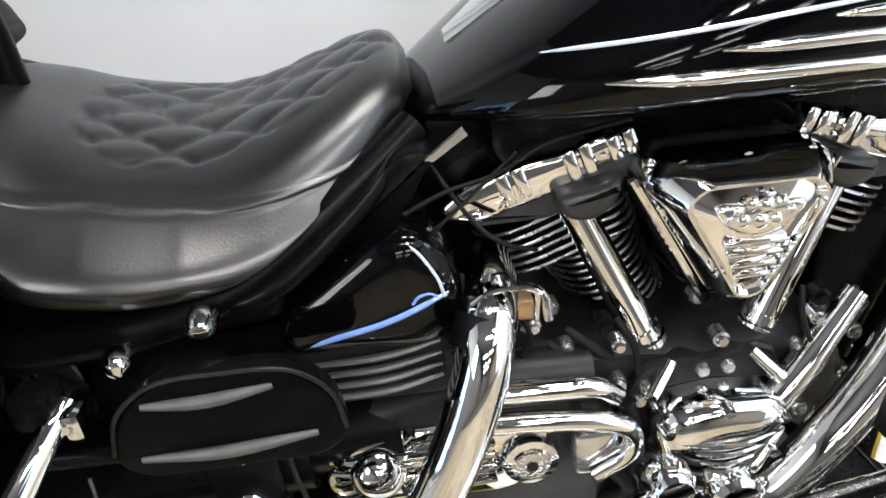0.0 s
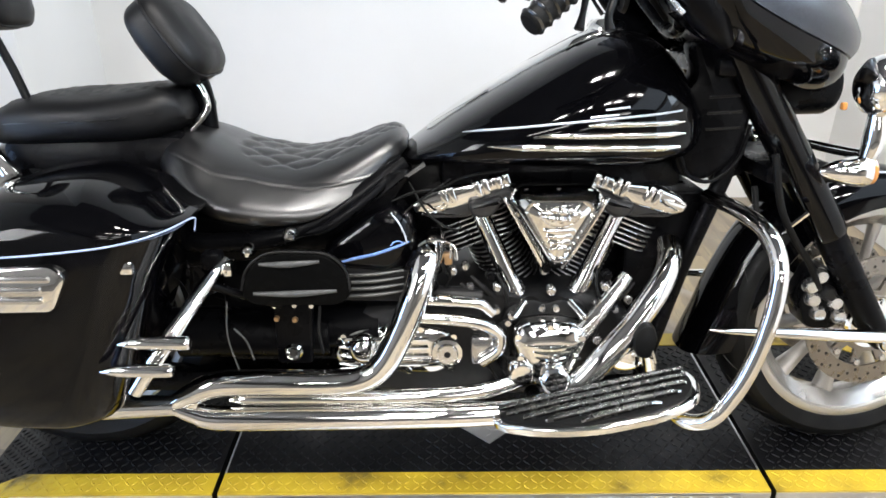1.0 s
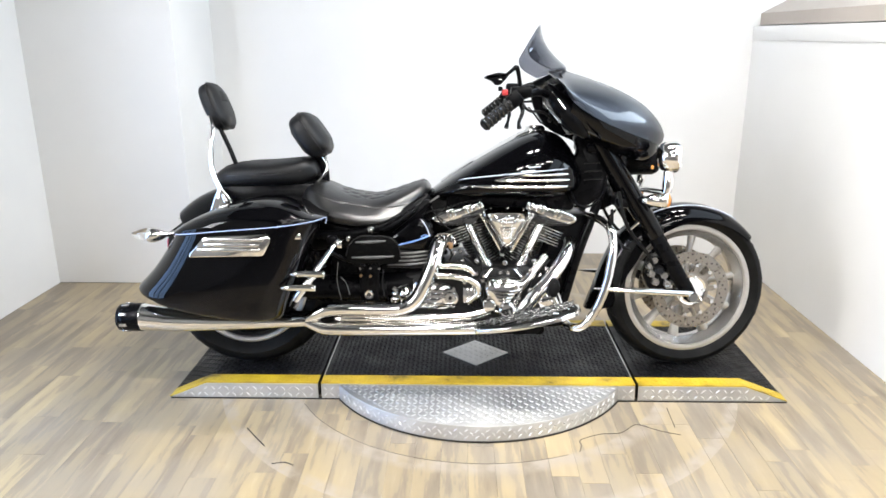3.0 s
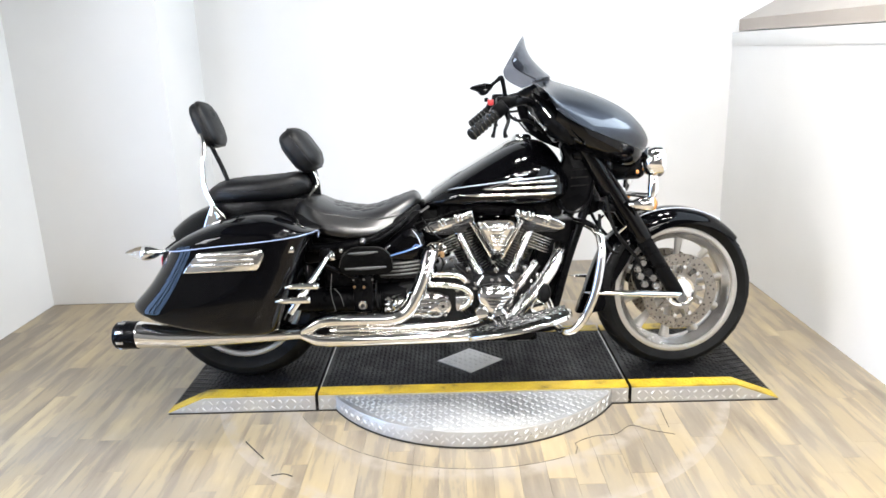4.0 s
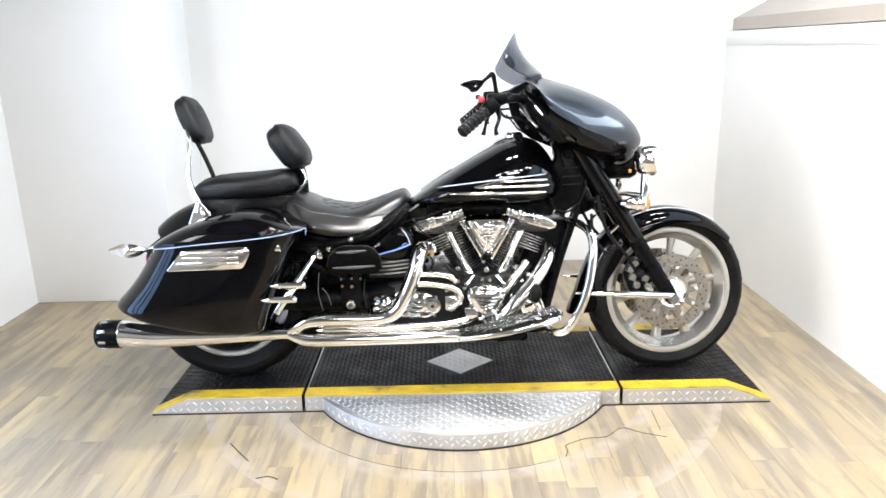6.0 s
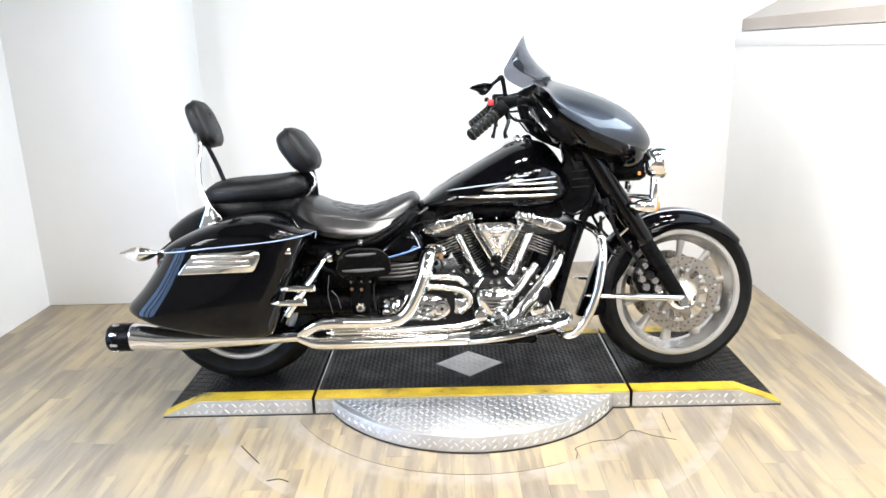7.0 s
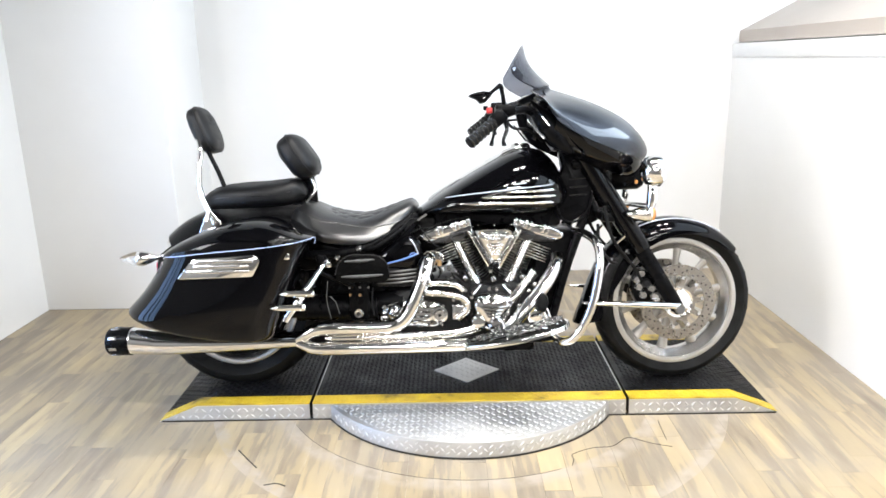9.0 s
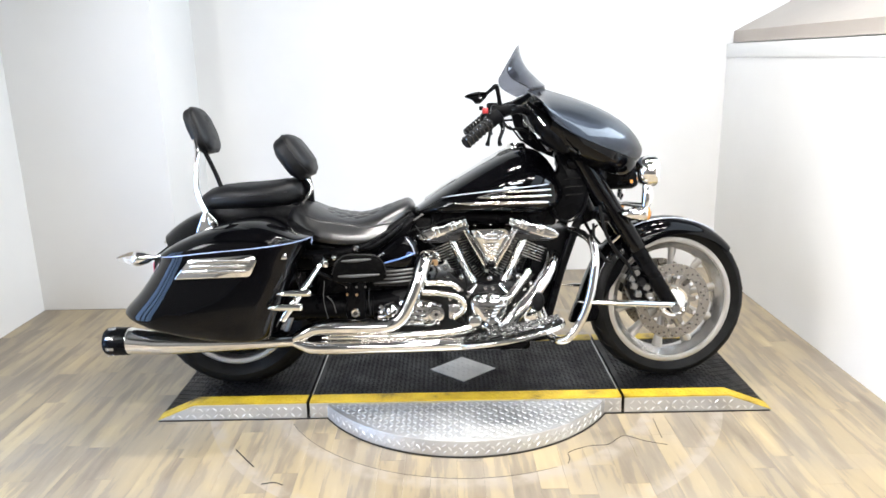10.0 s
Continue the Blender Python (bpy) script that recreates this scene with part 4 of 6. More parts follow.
sissy = assembly("sissy_bar", bike)
cushion("backrest_pad", (-0.968, 0.0, 1.078), -22, 0.188, 0.185, 0.072, "black leather passenger backrest pad", sissy)
for w, z in ((0.014, 0.045), (0.020, 0.036), (0.014, 0.027), (0.026, 0.012)):
    part("stitched_mark", tube([on_pad((-0.968, 0.0, 1.078), -22, 0.0362, -w, z), on_pad((-0.968, 0.0, 1.078), -22, 0.0366, 0, z + 0.001), on_pad((-0.968, 0.0, 1.078), -22, 0.0362, w, z)], 0.0022, 6), SATIN, sissy, "dark stitched mark on the pad")
for s in (-1,):
    part("upright", tube([(-0.972, 0.085 * s, 1.04), (-0.955, 0.115 * s, 0.995), (-0.954, 0.140 * s, 0.94), (-0.952, 0.150 * s, 0.85), (-0.926, 0.158 * s, 0.785), (-0.900, 0.160 * s, 0.73)], [0.009, 0.0105, 0.0105, 0.0105, 0.012, 0.014], 14), CHROME, sissy, "chrome upright")
    part("foot_plate", plate(round_outline([(-0.962, 0.692), (-0.930, 0.772), (-0.912, 0.780), (-0.872, 0.735), (-0.882, 0.708), (-0.915, 0.700)], 0.012), 0.172 * s, 0.156 * s, 0.004), CHROME, sissy, "chrome mounting plate")
# stands in for the far upright, placed to fit the camera's view
part("far_upright_bar", tube([(-0.945, -0.06, 1.00), (-0.905, -0.075, 0.920), (-0.880, -0.085, 0.860)], 0.0085, 12), SATIN, sissy, "black bar standing in for the far upright")
# black box added to close the bright gap between passenger seat and fender
part("dark_fill_pillion", box(-0.93, -0.56, -0.13, 0.13, 0.69, 0.80, 0.03), SATIN, bike, "added black filler box below the passenger seat")
rest = assembly("rider_backrest", bike)
cushion("backrest_pad", (-0.606, 0.0, 0.970), -35, 0.235, 0.186, 0.100, "black leather rider backrest pad", rest)
part("bracket", tube([(-0.568, -0.05, 0.90), (-0.548, -0.06, 0.875), (-0.541, -0.065, 0.840), (-0.575, -0.07, 0.800)], 0.0065, 12, flat=1.4), CHROME, rest, "chrome backrest bracket")
part("post", tube([(-0.600, 0.0, 0.93), (-0.578, 0.0, 0.89), (-0.566, 0.0, 0.85), (-0.560, 0.0, 0.79)], [0.022, 0.024, 0.022, 0.020], 16), SATIN, rest, "black backrest hinge")

# rear fender and tail
part("rear_fender", arch(RX, RZ, [(10, 0.385), (60, 0.388), (95, 0.390), (130, 0.386), (175, 0.372)], 0.150, lambda a: interp(a, [(10, 0.10), (60, 0.12), (175, 0.11)]), radians(14), radians(132), 40), PAINT, bike, "gloss black rear fender")
part("tail_lamp", box(-1.185, -1.145, -0.05, 0.05, 0.52, 0.575, 0.014), REDLENS, bike, "red tail lamp")
part("tail_cowl", skin([[(x, -w, z0), (x, -w * 0.8, z1), (x, w * 0.8, z1), (x, w, z0)] for x, w, z0, z1 in ((-0.93, 0.150, 0.67, 0.745), (-1.02, 0.145, 0.625, 0.705), (-1.09, 0.130, 0.56, 0.645), (-1.155, 0.11, 0.52, 0.60))]), PAINT, bike, "gloss black tail cowl")


# saddlebags: body of plan rings with wide rounded corners, domed lid above
LID_LINE = [(-1.03, 0.636), (-0.981, 0.641), (-0.844, 0.656), (-0.677, 0.669), (-0.563, 0.681), (-0.50, 0.690)]
LID_TOP = [(-1.028, 0.646), (-1.00, 0.668), (-0.946, 0.700), (-0.866, 0.734), (-0.770, 0.762), (-0.670, 0.766), (-0.600, 0.746), (-0.548, 0.716), (-0.502, 0.697)]
LID_OUT = [(-1.028, 0.330), (-1.018, 0.375), (-0.995, 0.412), (-0.955, 0.440), (-0.90, 0.457), (-0.82, 0.464), (-0.64, 0.464), (-0.580, 0.455), (-0.540, 0.430), (-0.516, 0.395), (-0.502, 0.345)]
BAG_REAR = [(0.0, -1.158), (0.02, -1.174), (0.05, -1.182), (0.10, -1.178), (0.5, -1.108), (1.0, -1.030)]
BAG_LOW = [(-1.18, 0.428), (-1.10, 0.402), (-0.98, 0.368), (-0.80, 0.338), (-0.66, 0.330), (-0.50, 0.330)]
BAG_FRONT = [(0.352, -0.670), (0.365, -0.655), (0.388, -0.642), (0.513, -0.587), (0.583, -0.559), (0.622, -0.545), (0.690, -0.502)]
BAG_OUT = [(0.352, 0.410), (0.360, 0.432), (0.375, 0.447), (0.410, 0.457), (0.480, 0.463), (0.560, 0.464), (0.690, 0.463)]


def bag_ring(f):
    """One closed plan ring of the bag body, f from 0 at the bottom to 1 at the lid."""
    zm = 0.352 + f * (0.690 - 0.352)
    xr, xf, out = soft(f, BAG_REAR), soft(zm, BAG_FRONT), soft(zm, BAG_OUT)
    plan = [(xr + 0.012, 0.19), (xr, 0.24)]
    ra, rb = 0.160, 0.085
    for k in range(15):
        a = math.pi / 2 * k / 14
        plan.append((xr + ra * (1 - math.cos(a)), out - 0.006 - ra * (1 - math.sin(a))))
    for k in range(1, 14):
        u = k / 14
        plan.append((xr + ra + (xf - rb - xr - ra) * u, out - 0.006 + 0.006 * math.sin(math.pi * u)))
    for k in range(13):
        a = math.pi / 2 * k / 12
        plan.append((xf - rb * (1 - math.sin(a)), out - 0.006 - rb * (1 - math.cos(a))))
    plan += [(xf, 0.30), (xf - 0.006, 0.24), (xf - 0.012, 0.19)]
    return [(x, y, soft(x, BAG_LOW) + f * (soft(x, LID_LINE) - soft(x, BAG_LOW))) for x, y in plan]


def lid_ring(x):
    zb, zt, out = soft(x, LID_LINE) + 0.0015, soft(x, LID_TOP), soft(x, LID_OUT)
    row = [(x, 0.19, zb)]
    for k in range(19):
        a = math.pi / 2 * k / 18
        row.append((x, 0.19 + (out - 0.19) * math.sin(a) ** 0.85, zb + (zt - zb) * (0.94 + 0.06 * math.sin(2 * a)) * max(math.cos(a), 0) ** 0.62))
    return row


def on_side(rings, s):
    return [[(x, y * s, z) for x, y, z in r] for r in rings]


for s in (-1, 1):
    bag = assembly("saddlebag", bike)
    levels = [0.0, 0.012, 0.03, 0.06, 0.10, 0.15, 0.2] + [0.2 + 0.8 * k / 16 for k in range(1, 17)]
    body = part("body", skin(on_side([bag_ring(f) for f in levels], s)), PAINT, bag, "gloss black hard saddlebag body", 50)
    lid_x = [-1.028 + 0.526 * (0.5 - 0.5 * math.cos(math.pi * k / 40)) for k in range(41)]
    lid = part("lid", skin(on_side([lid_ring(x) for x in lid_x], s)), PAINT, bag, "gloss black saddlebag lid", 50)
    edge = [(x, soft(x, LID_OUT) + 0.0012, soft(x, LID_LINE) + 0.002) for x in lid_x[6:-1]] + [(-0.496, 0.330, 0.690), (-0.500, 0.330, 0.668)]
    part("pinstripe", tube([(x, y * s, z) for x, y, z in edge], 0.0017, 8, 2), PALESTRIPE, bag, "pale blue pinstripe along the lid edge")
    # chrome reflector plate with stepped bars
    em = part("trim_plate", plate(round_outline([(-0.940, 0.572), (-0.884, 0.640), (-0.676, 0.652), (-0.656, 0.634), (-0.684, 0.577)], 0.012), 0.456 * s, 0.472 * s, 0.003), CHROME, bag, "chrome trim plate")
    for x0, x1, z in ((-0.866, -0.680, 0.632), (-0.882, -0.696, 0.614), (-0.905, -0.696, 0.597)):
        part("bar", box(x0, x1, min(0.470 * s, 0.477 * s), max(0.470 * s, 0.477 * s), z - 0.0055, z + 0.0055, 0.003), POLISHED, bag)
    if s > 0:
        bag.location = (-0.01, -0.07, -0.05)
    part("latch", box(-0.590, -0.562, min(0.43 * s, 0.450 * s), max(0.43 * s, 0.450 * s), 0.630, 0.652, 0.004), CHROME, bag)

# exhaust
exhaust = assembly("exhaust", bike)
EY = -0.292
part("muffler", tube([(-1.188, EY, 0.318), (-1.176, EY, 0.318), (-1.12, EY, 0.312), (-1.05, EY, 0.306), (-0.88, EY, 0.303), (-0.73, EY, 0.304), (-0.586, EY, 0.307)], [0.049, 0.0485, 0.0445, 0.0400, 0.0310, 0.0245, 0.0195], 32, 6), CHROME, exhaust, "long tapered chrome muffler")
tip = part("muffler_tip", lathe([(0.036, -1.218), (0.038, -1.265), (0.044, -1.268), (0.049, -1.262), (0.0515, -1.237), (0.0515, -1.186), (0.047, -1.182)], (0, EY, 0.318), "X", 40), SATIN, exhaust, "black muffler end cap")
for k in range(8):
    a = math.pi / 4 * k + 0.35
    part("slot", box(-1.252, -1.225, -0.006, 0.006, -0.002, 0.0015, 0.0012), POLISHED, tip).matrix_world = Matrix.Translation((0, EY, 0.318)) @ Matrix.Rotation(a, 4, "X") @ Matrix.Translation((0, 0, 0.0515))
part("upper_pipe", tube([(-0.592, -0.292, 0.311), (-0.550, -0.290, 0.332), (-0.500, -0.288, 0.350), (-0.40, -0.287, 0.352), (-0.29, -0.286, 0.351), (-0.225, -0.285, 0.360), (-0.185, -0.283, 0.392), (-0.150, -0.278, 0.460), (-0.122, -0.268, 0.532), (-0.106, -0.245, 0.578), (-0.095, -0.20, 0.592), (-0.090, -0.14, 0.590)], [0.015, 0.022, 0.0255, 0.026, 0.026, 0.026, 0.0265, 0.027, 0.027, 0.027, 0.027, 0.025], 24, 8), CHROME, exhaust, "chrome upper exhaust pipe")
part("lower_pipe", tube([(-0.592, -0.292, 0.304), (-0.555, -0.292, 0.290), (-0.505, -0.292, 0.279), (-0.35, -0.292, 0.279), (-0.10, -0.290, 0.281), (0.04, -0.284, 0.284), (0.13, -0.276, 0.298), (0.186, -0.268, 0.334), (0.235, -0.262, 0.390), (0.288, -0.246, 0.446), (0.336, -0.222, 0.508), (0.369, -0.185, 0.553), (0.380, -0.135, 0.580)], [0.014, 0.019, 0.0235, 0.024, 0.024, 0.024, 0.025, 0.0255, 0.026, 0.026, 0.0255, 0.025, 0.024], 24, 8), CHROME, exhaust, "chrome lower exhaust pipe")
part("heat_shield", tube([(-0.485, -0.280, 0.312), (-0.42, -0.280, 0.314), (-0.15, -0.278, 0.315), (0.0, -0.268, 0.322), (0.090, -0.250, 0.345), (0.150, -0.240, 0.385), (0.215, -0.226, 0.452), (0.285, -0.200, 0.535)], [0.006, 0.014, 0.015, 0.016, 0.017, 0.018, 0.018, 0.014], 16, 8), CHROME, exhaust, "chrome heat shield")
part("pipe_joint", plate(round_outline([(-0.592, 0.322), (-0.520, 0.368), (-0.486, 0.366), (-0.486, 0.350), (-0.545, 0.309), (-0.486, 0.280), (-0.486, 0.262), (-0.522, 0.260), (-0.592, 0.294)], 0.008), -0.302, -0.278, 0.006), CHROME, exhaust, "chrome joint where the pipes meet")
part("port_clamp", tube([(-0.120, -0.25, 0.612), (-0.106, -0.25, 0.621), (-0.088, -0.25, 0.624), (-0.068, -0.25, 0.622), (-0.060, -0.25, 0.614), (-0.061, -0.25, 0.588)], 0.0024, 8), CHROME, exhaust)
part("port_ring", tube([(-0.118, -0.250, 0.560), (-0.105, -0.235, 0.585)], [0.0295, 0.0295], 24, 1, smooth=False), SATIN, exhaust, "black ring at the exhaust port")
part("port_clip", tube([(-0.075, -0.235, 0.618), (-0.055, -0.245, 0.612), (-0.050, -0.25, 0.585)], 0.004, 8), CHROME, exhaust)



# engine
part("crankcase", skin([[(x * k + 0.08 * (1 - k), y, z * k + 0.40 * (1 - k)) for x, z in round_outline([(-0.28, 0.285), (-0.31, 0.37), (-0.28, 0.46), (-0.12, 0.50), (0.03, 0.515), (0.125, 0.50), (0.23, 0.515), (0.31, 0.46), (0.31, 0.34), (0.24, 0.272), (-0.10, 0.260)], 0.04)] for y, k in ((-0.205, 0.84), (-0.195, 0.92), (-0.17, 0.97), (0.17, 0.97), (0.205, 0.86))]), DARK, bike, "dark grey crankcase", 45)


def cylinder(side):
    """Finned air-cooled cylinder with a chrome rocker cover: side 1 leans to the rear, -1 to the front of the middle x."""
    cyl = assembly("cylinder", bike)

    def x_of(x):
        return x if side > 0 else 0.267 - x

    def slab(outline, y0, y1, bevel, segs=2):
        return plate([(x_of(x), z) for x, z in outline], y0, y1, bevel, segs)

    low, high = Vector((0.080, 0.0, 0.470)), Vector((0.004, 0.0, 0.644))
    core = tube([(x_of(low.x), 0, low.z - 0.02), (x_of(high.x), 0, high.z)], [0.046, 0.050], 32, 1, smooth=False)
    part("barrel", core, FINMAT, cyl)
    for k in range(19):
        f = k / 18
        c = low.lerp(high, f)
        head = k > 12
        outline = []
        for j in range(48):
            a = 2 * math.pi * j / 48
            ca, sa = math.cos(a), math.sin(a)
            reach = (0.062 if ca > 0 else 0.118) if head else 0.062
            out_y = 0.138 if head else 0.122
            e = 0.55 if head else 0.78
            outline.append((reach * math.copysign(abs(ca) ** e, ca) * side, out_y * math.copysign(abs(sa) ** e, sa)))
        if side < 0:
            outline.reverse()
        lean = Matrix.Translation((x_of(c.x), 0, c.z)) @ Matrix.Rotation(radians(-24 * side), 4, "Y")

        def droop(x):
            return -0.012 * min(1, max(0, (x * side + 0.03) / 0.08)) ** 2 if head else 0.0

        bm = flat_plate(outline, 0.0, 0.0028, 0.0009, 1)
        for v in bm.verts:
            v.co.z += droop(v.co.x)
        bm.transform(lean)
        fin = part("fin", bm, FINMAT, cyl, "black cooling fin")
        rim = tube(sorted([(x, y, 0.0014 + droop(x)) for x, y in outline if y < 0.01]), 0.0020, 6, 1, smooth=False)
        rim.transform(lean)
        part("fin_edge", rim, FINEDGE, fin, "bright machined edge")
    part("head", slab(round_outline([(-0.124, 0.652), (-0.100, 0.640), (-0.03, 0.640), (0.044, 0.668), (0.062, 0.690), (0.052, 0.706), (0.0, 0.682), (-0.046, 0.666)], 0.008), -0.160, 0.11, 0.006), SATINGREY, cyl, "charcoal cylinder head")
    part("rocker_boss", slab(round_outline([(-0.026, 0.676), (-0.020, 0.652), (0.008, 0.644), (0.032, 0.660), (0.042, 0.690), (0.012, 0.680)], 0.014), -0.190, -0.12, 0.010, 3), SATINGREY, cyl, "charcoal rocker boss")
    cover = round_outline([(-0.136, 0.668), (-0.115, 0.684), (-0.066, 0.704), (-0.006, 0.712), (0.018, 0.724), (0.052, 0.726), (0.056, 0.704), (0.022, 0.690), (0.0, 0.677), (-0.046, 0.661), (-0.102, 0.646), (-0.128, 0.650)], 0.006, 3)
    part("rocker_cover", slab(cover, -0.166, -0.085, 0.008, 3), CHROME, cyl, "chrome rocker cover")
    for u, v, h in ((-0.064, 0.687, 0.034), (0.0, 0.703, 0.034), (0.040, 0.716, 0.026)):
        for off in (-0.0075, 0.0075):
            b = box(-0.0065, 0.0065, -0.012, 0.012, -h / 2, h / 2, 0.004)
            b.transform(Matrix.Translation((x_of(u + off), -0.164, v + off * 0.35)) @ Matrix.Rotation(radians(-20 * side), 4, "Y"))
            part("lug", b, CHROME, cyl)


cylinder(1)
cylinder(-1)
for x0, z0, x1, z1 in ((0.076, 0.480, -0.004, 0.655), (0.188, 0.480, 0.270, 0.655)):
    d = Vector((x1 - x0, 0, z1 - z0))
    lean = Vector((d.x, 0.030, d.z))
    a = Vector((x0, -0.180, z0))
    ptube = part("pushrod_tube", tube([a, a + lean * 0.08, a + lean * 0.09, a + lean * 1.02], [0.0235, 0.0235, 0.0195, 0.0170], 20, 1, smooth=False), CHROME, bike, "chrome pushrod tube")
    part("collar", tube([a + lean * 0.10, a + lean * 0.15], [0.0215, 0.0215], 20, 1, smooth=False), CHROME, ptube)
    a = Vector((x0, -0.178, z0))
    block = part("tappet_block", tube([a - d * 0.34, a - d * 0.08, a - d * 0.02, a + d * 0.03], [0.037, 0.037, 0.034, 0.029], 26, 1, smooth=False), SATINGREY, bike, "charcoal tappet block")
    part("lip", tube([a - d * 0.20, a - d * 0.14], [0.0395, 0.0395], 26, 1, smooth=False), DARK, block)
    for s in (-1, 1):
        p = a - d * 0.12 + d.normalized().cross(Vector((0, 1, 0))) * (0.036 * s)
        part("tappet_bolt", lathe([(0.0, -0.010), (0.006, -0.010), (0.0085, -0.005), (0.0085, 0.006)], (p.x, -0.214, p.z), segs=12), POLISHED, bike)
for bx, bz, by in ((0.126, 0.535, -0.17), (0.058, 0.462, -0.222), (0.195, 0.462, -0.222), (0.126, 0.472, -0.206), (-0.02, 0.51, -0.196), (-0.06, 0.535, -0.18), (0.265, 0.465, -0.200), (0.255, 0.51, -0.19), (-0.03, 0.545, -0.17), (0.03, 0.47, -0.215), (0.225, 0.48, -0.21)):
    part("bolt", lathe([(0.0, -0.010), (0.006, -0.010), (0.0085, -0.005), (0.0085, 0.008)], (bx, by, bz), segs=12), POLISHED, bike)
part("tappet_bridge", plate(round_outline([(0.035, 0.440), (0.050, 0.478), (0.100, 0.495), (0.126, 0.482), (0.152, 0.495), (0.202, 0.478), (0.215, 0.440), (0.126, 0.456)], 0.014), -0.218, -0.15, 0.008), DARK, bike)
part("intake_cover", box(0.100, 0.167, -0.10, 0.12, 0.54, 0.70, 0.02), SATIN, bike)


# air cleaner: an inverted chrome triangle with a sunken face
air = assembly("air_cleaner", bike)
tri = np.array(round_outline([(0.050, 0.690), (0.072, 0.714), (0.214, 0.714), (0.236, 0.690), (0.160, 0.552), (0.130, 0.552)], 0.016, 5))
tc = np.array((0.144, 0.650))
rings = [[(tc[0] + (p[0] - tc[0]) * k, y, tc[1] + (p[1] - tc[1]) * k) for p in tri] for y, k in ((-0.155, 0.94), (-0.165, 1.0), (-0.205, 1.0), (-0.216, 0.98), (-0.243, 0.80), (-0.251, 0.73), (-0.251, 0.70), (-0.244, 0.64), (-0.249, 0.44), (-0.2525, 0.28), (-0.2535, 0.12))]
part("cover", skin(rings), CHROME, air, "polished chrome triangular air cleaner cover", 40)
badge = [(0.144 + 0.040 * math.cos(a), 0.668 + 0.0155 * math.sin(a) + 0.006 * math.cos(2 * a)) for a in np.linspace(0, 2 * math.pi, 33)[:-1]]
part("badge", plate(badge, -0.246, -0.2565, 0.004, 3), CHROME, air, "raised chrome badge shape")
for x, z, r in ((-0.022, 0.674, 0.006), (-0.010, 0.679, 0.007), (0.004, 0.676, 0.008), (0.017, 0.679, 0.006), (0.026, 0.671, 0.005), (-0.016, 0.664, 0.007), (0.0, 0.662, 0.008), (0.014, 0.664, 0.006), (-0.030, 0.668, 0.004), (0.006, 0.688, 0.004)):
    part("badge_relief", lathe([(0.0, -0.005), (r * 0.5, -0.0043), (r * 0.85, -0.0025), (r, 0.002)], (0.144 + x, -0.2550, z), segs=14), CHROME, air)
for k in range(4):
    w, z = 0.030 - 0.0045 * k, 0.640 - 0.0115 * k
    part("louvre", box(0.144 - w, 0.144 + w, -0.2565, -0.246, z - 0.0032, z + 0.0032, 0.0025), CHROME, air)
part("backing", plate(round_outline([(0.040, 0.700), (0.245, 0.700), (0.165, 0.540), (0.122, 0.540)], 0.02), -0.158, -0.10, 0.006), SATIN, air)
for bx, bz in ((0.085, 0.706), (0.144, 0.707), (0.203, 0.706), (0.072, 0.664), (0.216, 0.664)):
    part("bolt", lathe([(0.0, -0.006), (0.006, -0.006), (0.007, 0.0)], (bx, -0.214, bz), segs=12), CHROME, air)
for s in (-1, 1):
    part("edge_line", tube([(0.144 + s * 0.098, -0.200, 0.690), (0.144 + s * 0.058, -0.204, 0.620), (0.144 + s * 0.018, -0.200, 0.548)], 0.0045, 8, 3), CHROME, air)

air.location = (-0.004, 0.004, 0.0)
# lower right covers
oil = part("cam_cover", skin([[(0.129 + (p[0] - 0.129) * k, y, 0.395 + (p[1] - 0.395) * k) for p in round_outline([(0.056, 0.430), (0.078, 0.454), (0.129, 0.460), (0.186, 0.454), (0.206, 0.430), (0.184, 0.366), (0.162, 0.330), (0.142, 0.316), (0.104, 0.322), (0.076, 0.362)], 0.02, 5)] for y, k in ((-0.19, 1.0), (-0.245, 1.0), (-0.258, 0.94), (-0.264, 0.84), (-0.268, 0.5))]), CHROME, bike, "chrome cam cover", 45)
for z, w in ((0.418, 0.10), (0.406, 0.088), (0.394, 0.074), (0.382, 0.060)):
    part("rib", tube([(0.131 - w / 2, -0.264, z), (0.131, -0.270, z - 0.004), (0.131 + w / 2, -0.264, z)], [0.002, 0.0045, 0.002], 8, 4), CHROME, oil)
part("filter_cap", lathe([(0.0, -0.290), (0.022, -0.289), (0.028, -0.283), (0.030, -0.262), (0.030, -0.22)], (0.141, 0, 0.349), segs=32), CHROME, oil, "round chrome cap")
part("hose_boss", lathe([(0.0, -0.280), (0.020, -0.279), (0.027, -0.268), (0.030, -0.22)], (0.076, 0, 0.360), segs=24), CHROME, oil)
for bx, bz in ((0.068, 0.435), (0.129, 0.454), (0.190, 0.432), (0.184, 0.39), (0.074, 0.39)):
    part("bolt", lathe([(0.0, -0.268), (0.006, -0.268), (0.008, -0.256)], (bx, 0, bz), segs=12), CHROME, oil)
for x0, z0, x1, z1 in ((0.060, 0.462, 0.085, 0.478), (0.198, 0.462, 0.172, 0.478)):
    part("cover_stud", tube([(x0, -0.235, z0), (x1, -0.215, z1 + 0.01)], 0.007, 14), CHROME, oil)
